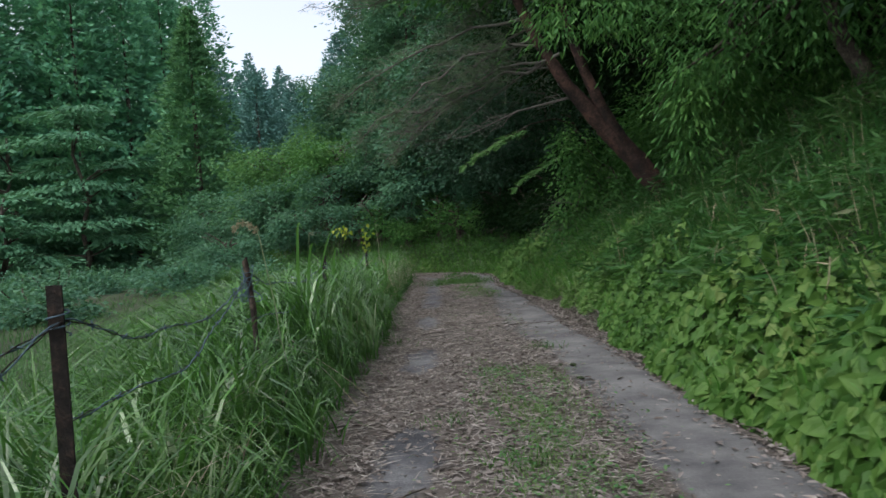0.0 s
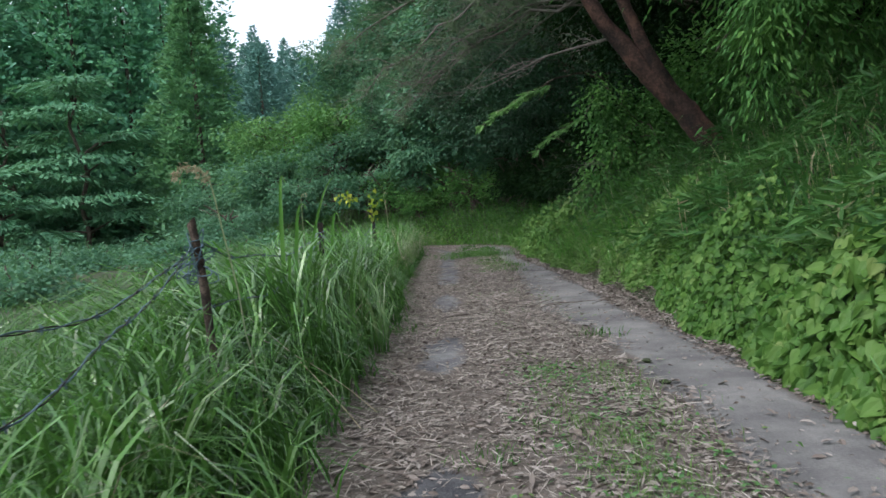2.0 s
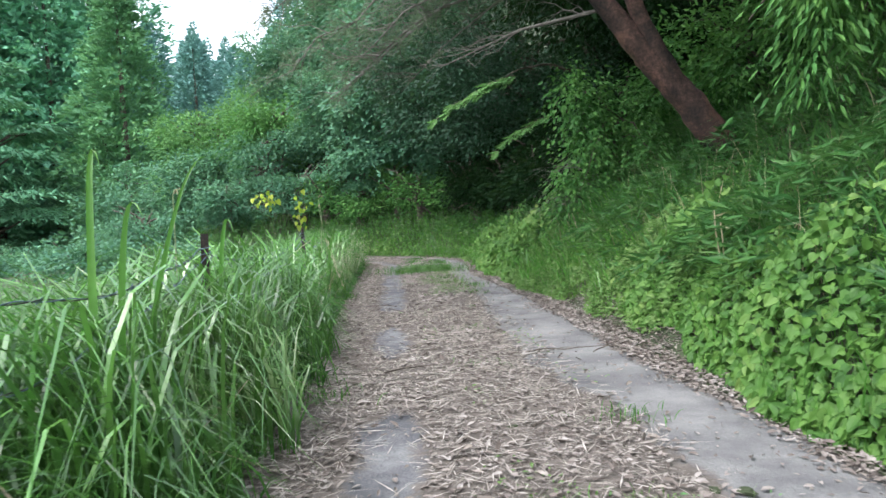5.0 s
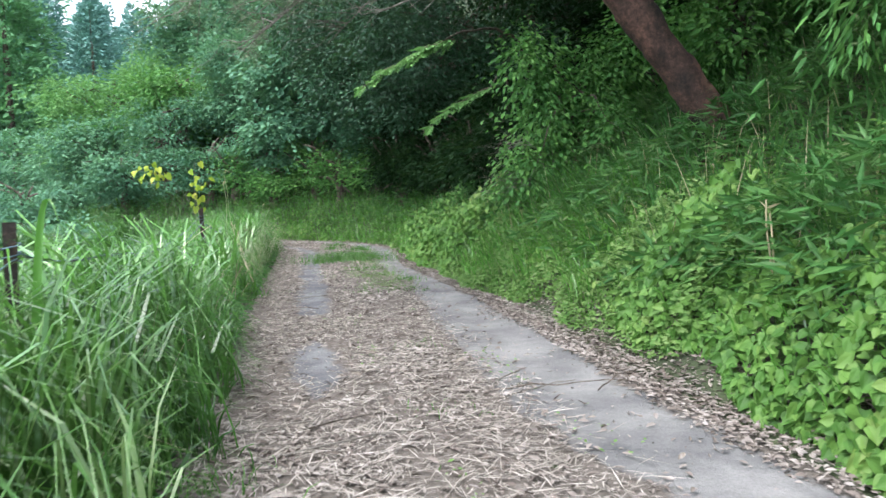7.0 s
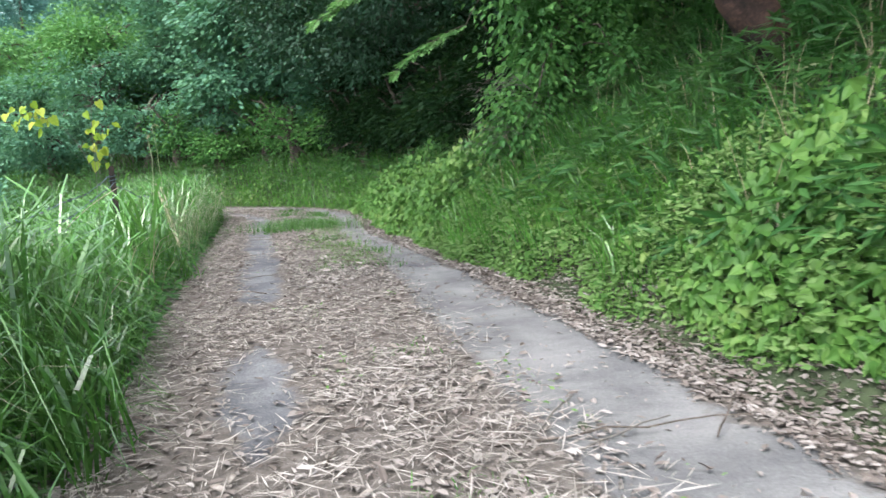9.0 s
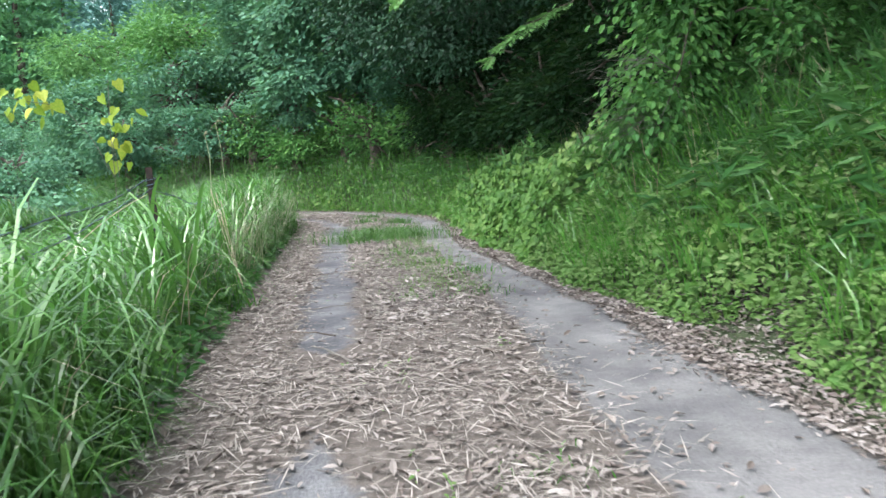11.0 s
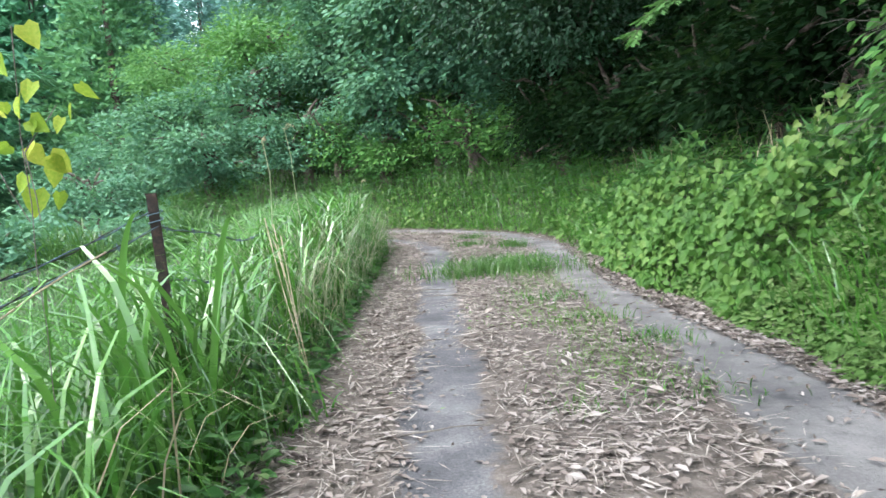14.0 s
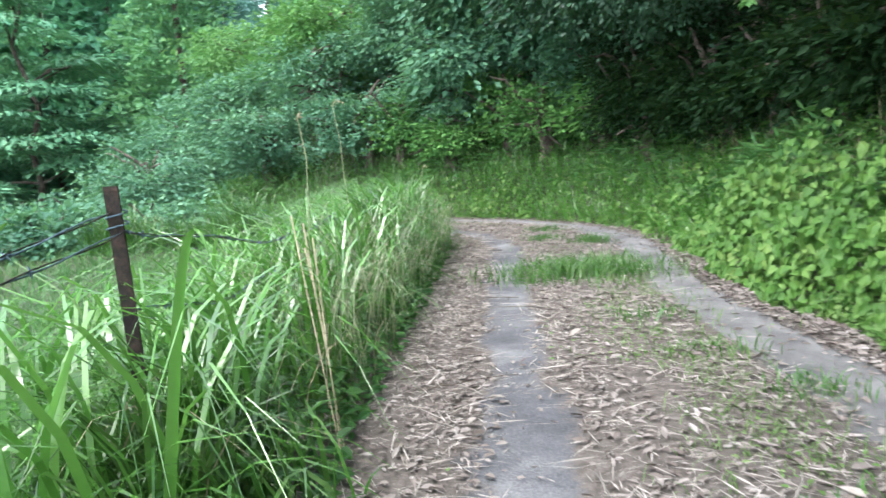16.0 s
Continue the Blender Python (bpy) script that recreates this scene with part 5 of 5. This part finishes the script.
yl = mesh_of("leaf", *leaf_arrays(np.zeros((1, 3)), np.array([[1.0, 0, 0]]), np.array([[0, 0, 1.0]]), 1.0, 0.85, "heart"), YELLOW)
for i in range(40):
    q = vine_paths[(0, 1, 1, 2)[i % 4]]
    a, b = q[-2], q[-1]
    at = np.array(a) + (np.array(b) - a) * rng.random() + rng.normal(size=3) * 0.05
    lf = new("leaf", yl)
    lf.parent = climber
    dv = unit(np.array([rng.normal() * .6, rng.normal() * .5, -1.0]))
    nv = unit(np.array([rng.normal() * .9, -0.8, 0.4 + rng.normal() * .5]))
    sv = unit(np.cross(nv, dv))
    lf.matrix_local = Matrix.Translation(Vector(at) - climber.location) @ Matrix(np.stack([dv, sv, np.cross(dv, sv)], 1).tolist()).to_4x4() @ Matrix.Scale(0.045 + 0.045 * rng.random(), 4)


# ---------------------------------------------------------------- what lies and grows on the track
def tuft(x, y, n, height, spread, label):
    t = thing("grass_tuft", (x, y, 0.02), label, "grass", "tufts in the middle of the track")
    p = np.stack([x + rng.normal(size=n) * spread, y + rng.normal(size=n) * spread * 0.7, np.full(n, 0.015)], 1)
    me = mesh_of("turf", *blade_arrays(p, height * (0.5 + 0.7 * rng.random(n)), 0.006 + 0.004 * rng.random(n), 0.5 * rng.random(n), 0.5 + 0.7 * rng.random(n), rng.random(n) * 6.28, 4), GRASS)
    tagged(part_mesh("turf", me, t), kind="stuff")


tuft(0.37, 20.15, 1500, 0.3, 0.38, "thick green grass tuft growing between the wheel tracks")
for x, y, n, h in ((-0.02, 5.3, 60, .12), (0.38, 4.25, 110, .14), (0.3, 5.9, 30, .1), (1.05, 8.4, 60, .12), (0.45, 7.2, 40, .1), (-0.75, 9.3, 70, .16), (0.6, 18.2, 120, .16), (0.75, 17.3, 90, .14), (1.0, 16.6, 120, .14), (0.5, 12.0, 40, .1), (0.35, 15.4, 60, .09), (0.75, 22.6, 300, .2), (0.2, 23.2, 200, .18), (0.3, 24.3, 200, .18), (0.35, 10.2, 30, .09), (0.9, 15.5, 60, .1)):
    tuft(x, y, n, h, 0.13, "small grass tuft growing between the wheel tracks")

# low creeping green among the litter
n = 7000
s = 3 + 24 * rng.random(n)
d = 0.3 + rng.normal(size=n) * 0.3
keep = wobble(np.stack([d * 2, s], -1), 2.0) + 0.7 * smooth(6.4, 4.5, s) + 0.35 * smooth(15, 16.5, s) - 0.42 > 0
x, y = road_place(s[keep] + 6, d[keep])
m = len(x)
k = 0.5 + 0.8 * rng.random(m)
tagged(new("creeping_weeds", mesh_of("creeping_weeds", *leaf_arrays(np.stack([x, y, 0.035 + 0.03 * rng.random(m)], 1), rng.normal(size=(m, 3)) * [1, 1, .25], unit([0, 0, 1] + rng.normal(size=(m, 3)) * .3), 0.03 * k, 0.016 * k, "diamond"), FINEWEED)), "low creeping weeds among dead leaves", "weeds", kind="stuff")


n = 5200
s = np.where(rng.random(n) < 0.55, 3 + 4.2 * rng.random(n), 15.2 + 4.6 * rng.random(n))
d = 0.42 + rng.normal(size=n) * 0.2 - 0.12 * smooth(7, 4, s)
ok = wobble(np.stack([d * 4, s * 1.6], -1), 5.0) > -0.25
x, y = road_place(s[ok] + 6, d[ok])
m = len(x)
tagged(new("thin_grass", mesh_of("thin_grass", *blade_arrays(np.stack([x, y, np.full(m, 0.02)], 1), 0.05 + 0.08 * rng.random(m), 0.004 + 0.003 * rng.random(m), 0.6 * rng.random(m), 0.4 + 0.6 * rng.random(m), rng.random(m) * 6.28, 2), FINEWEED)), "thin yellowish grass between the wheel tracks", "grass", kind="stuff")
n = 2200
s, d = 3 + 4.2 * rng.random(n), 0.4 + rng.normal(size=n) * 0.24
ok = wobble(np.stack([d * 5, s * 2], -1), 6.0) > -0.2
x, y = road_place(s[ok] + 6, d[ok])
m = len(x)
k = 0.5 + 0.8 * rng.random(m)
tagged(new("clover", mesh_of("clover", *leaf_arrays(np.stack([x, y, 0.035 + 0.035 * rng.random(m)], 1), rng.normal(size=(m, 3)) * [1, 1, .25], unit([0, 0, 1] + rng.normal(size=(m, 3)) * .35), 0.034 * k, 0.02 * k, "diamond"), MEADOW)), "low green weeds among the litter", "weeds", kind="stuff")


def litter_density(s, d):
    """Thick between and beside the wheel tracks, thin on the bare concrete."""
    d = track_across(s, d)
    edge = 0.07 * np.sin(s * 1.3) + 0.05 * np.sin(s * 3.1 + 1) + 0.04 * np.sin(s * 7.3)
    bare_r = np.exp(-((d - 1.07 - edge) / (0.34 + 0.05 * np.sin(s * 2.2))) ** 4)
    bare_l = np.exp(-((d + 0.49 - 0.6 * edge) / 0.2) ** 4) * np.clip(0.4 + 0.8 * np.sin(s * 1.745 + 0.09) + 1.2 * smooth(12, 15, s), 0, 1)
    return np.clip(1 - 0.93 * np.maximum(bare_r, bare_l), 0, 1)


def litter_sample(n, d0=-1.6, d1=2.05):
    s = 2.5 + 26.5 * rng.random(n) ** 1.15
    d = d0 + (d1 - d0) * rng.random(n)
    keep = rng.random(n) < litter_density(s, d) * (0.55 + 0.45 * np.clip(wobble(np.stack([d * 2.5, s * 1.2], -1), 4.0) * 1.5 + .4, 0, 1))
    s, d = s[keep], d[keep]
    x, y = road_place(s + 6, d)
    return s, d, np.stack([x, y, np.maximum(road_height(x, y, d), land(x, y)) + 0.004], 1)


s, d, p = litter_sample(50000)
m = len(p)
p[:, 2] += 0.012 * rng.random(m)
k = 0.5 + 0.9 * rng.random(m)
tagged(new("dead_leaves", mesh_of("dead_leaves", *leaf_arrays(p, rng.normal(size=(m, 3)) * [1, 1, .12], unit([0, 0, 1] + rng.normal(size=(m, 3)) * .28), 0.05 * k, 0.021 * k, "curl"), DEADLEAF)), "carpet of curled brown dead leaves on the track", "dead leaves", kind="stuff")

s, d, p = litter_sample(60000, -1.6, 0.9)
keep = rng.random(len(p)) < 0.5 + 0.5 * smooth(7.5, 9, s) * smooth(14, 12.5, s) + 0.25 * smooth(17, 18, s)
p = p[keep]
m = len(p)
az = rng.normal(size=m) * 1.0 + np.where(rng.random(m) < 0.5, 0.5, 2.4)
p[:, 2] += 0.012 + 0.016 * rng.random(m)
L = 0.05 + 0.22 * rng.random(m) ** 2.2
tagged(new("straw", mesh_of("straw", *leaf_arrays(p, np.stack([np.cos(az), np.sin(az), rng.normal(size=m) * .05], 1), unit([0, 0, 1] + rng.normal(size=(m, 3)) * .2), L, 0.0035 + 0.005 * rng.random(m), "diamond"), STRAW)), "bleached straw and cut stalks strewn over the track", "straw", kind="stuff")

# crumbs of leaf, bark and stalk
s, d, p = litter_sample(70000)
m = len(p)
p[:, 2] += 0.006 * rng.random(m)
k = 0.4 + 1.0 * rng.random(m)
tagged(new("leaf_crumbs", mesh_of("leaf_crumbs", *leaf_arrays(p, rng.normal(size=(m, 3)) * [1, 1, .25], unit([0, 0, 1] + rng.normal(size=(m, 3)) * .45), 0.03 * k, 0.012 * k, "diamond"), DEADLEAF)), "grey-brown crumbs of leaves and bark on the track", "leaf litter", kind="stuff")

# drift of leaves between the wheel track and the hedge
n = 22000
s = 4 + 18 * rng.random(n)
d = hedge_front(s) + 0.22 - 0.75 * rng.random(n) ** 1.3
ok = (track_across(s, d) > 1.36) & (rng.random(n) < 0.35 + 0.65 * smooth(8.6, 9.4, s))
x, y = road_place(s[ok] + 6, d[ok])
p = np.stack([x, y, np.maximum(road_height(x, y, d[ok]), land(x, y)) + 0.006 + 0.015 * rng.random(len(x))], 1)
m = len(p)
k = 0.5 + 0.9 * rng.random(m)
tagged(new("leaf_drift", mesh_of("leaf_drift", *leaf_arrays(p, rng.normal(size=(m, 3)) * [1, 1, .12], unit([-0.2, 0, 1] + rng.normal(size=(m, 3)) * .3), 0.042 * k, 0.018 * k, "curl"), DEADLEAF)), "drift of brown dead leaves at the foot of the hedge", "dead leaves", kind="stuff")

# larger dead leaves that lie on top, one by one
litter = thing("leaf_litter", (0.2, 12.0, 0.03), "large curled dead leaves lying on the track", "dead leaves")
dl = mesh_of("dead_leaf", *leaf_arrays(np.zeros((1, 3)), np.array([[1.0, 0, 0]]), np.array([[0, 0, 1.0]]), 1.0, 0.45, "curl"), DEADPIECE)
s, d, p = litter_sample(900)
for q in p[:280]:
    lf = new("dead_leaf", dl)
    lf.parent = litter
    lf.matrix_local = Matrix.Translation(Vector(q) + Vector((0, 0, 0.018)) - litter.location) @ Euler((rng.normal() * .2, rng.normal() * .2, rng.random() * 6.28)).to_matrix().to_4x4() @ Matrix.Scale(0.05 + 0.05 * rng.random(), 4)


# clods of dark earth on the track
def clod(x, y, size):
    t = thing("clod", (x, y, 0.02), "dark lump of damp earth lying on the track", "clod", "clods on the track")
    bm = bmesh.new()
    bmesh.ops.create_icosphere(bm, subdivisions=2, radius=size)
    for v in bm.verts:
        v.co *= 1 + 0.25 * rng.normal()
        v.co.z *= 0.5
        v.co.x *= 1.4
    me = bpy.data.meshes.new("lump")
    bm.to_mesh(me)
    bm.free()
    me.materials.append(SOIL)
    ob = new("lump", me)
    ob.parent = t
    ob.location = (0, 0, size * 0.25)
    ob.rotation_euler = (0, 0, rng.random() * 3.1)


for x, y, size in ((1.12, 6.55, 0.028), (1.16, 7.2, 0.03), (1.05, 7.25, 0.022), (0.38, 8.35, 0.03), (0.47, 8.45, 0.022), (0.65, 6.85, 0.028), (0.8, 7.0, 0.022), (1.05, 6.0, 0.024), (0.95, 10.6, 0.026), (0.55, 9.7, 0.022), (0.9, 5.6, 0.026), (0.7, 9.2, 0.02)):
    clod(x, y, size)


# twigs and broken canes
def twig(a, b, r, label, mat):
    t = thing("twig", (*a[:2], 0.03), label, "twig", "twigs on the track")
    part_mesh("stick", mesh_of("stick", *tube_arrays(limb_path((*a, 0.04), (*b, 0.045), 0.012, 0.018, 8), np.linspace(r, r * 0.5, 8), 6), mat, True), t)


twig((0.55, 10.5), (1.6, 10.45), 0.006, "dark broken twig lying across the track", BARK)
twig((0.75, 10.3), (1.3, 10.55), 0.005, "pale broken cane lying across the track", GREYWOOD)
twig((1.35, 10.3), (1.75, 10.75), 0.005, "dark broken twig lying across the track", BARK)
twig((-0.6, 9.6), (0.2, 9.85), 0.007, "pale broken cane lying across the track", GREYWOOD)
twig((-1.1, 9.9), (-0.3, 10.15), 0.006, "pale broken cane lying across the track", GREYWOOD)
for i in range(46):
    x, y = -1.0 + 2.5 * rng.random(), 3.5 + 22 * rng.random()
    if 0.85 < x < 1.65:
        x -= 0.9
    a, l = rng.random() * 3.14, 0.15 + 0.4 * rng.random()
    twig((x, y), (x + math.cos(a) * l, y + math.sin(a) * l), 0.003 + 0.004 * rng.random(), "thin dry twig lying among dead leaves" if i % 2 else "pale broken cane lying among dead leaves", BARK if i % 2 else GREYWOOD)
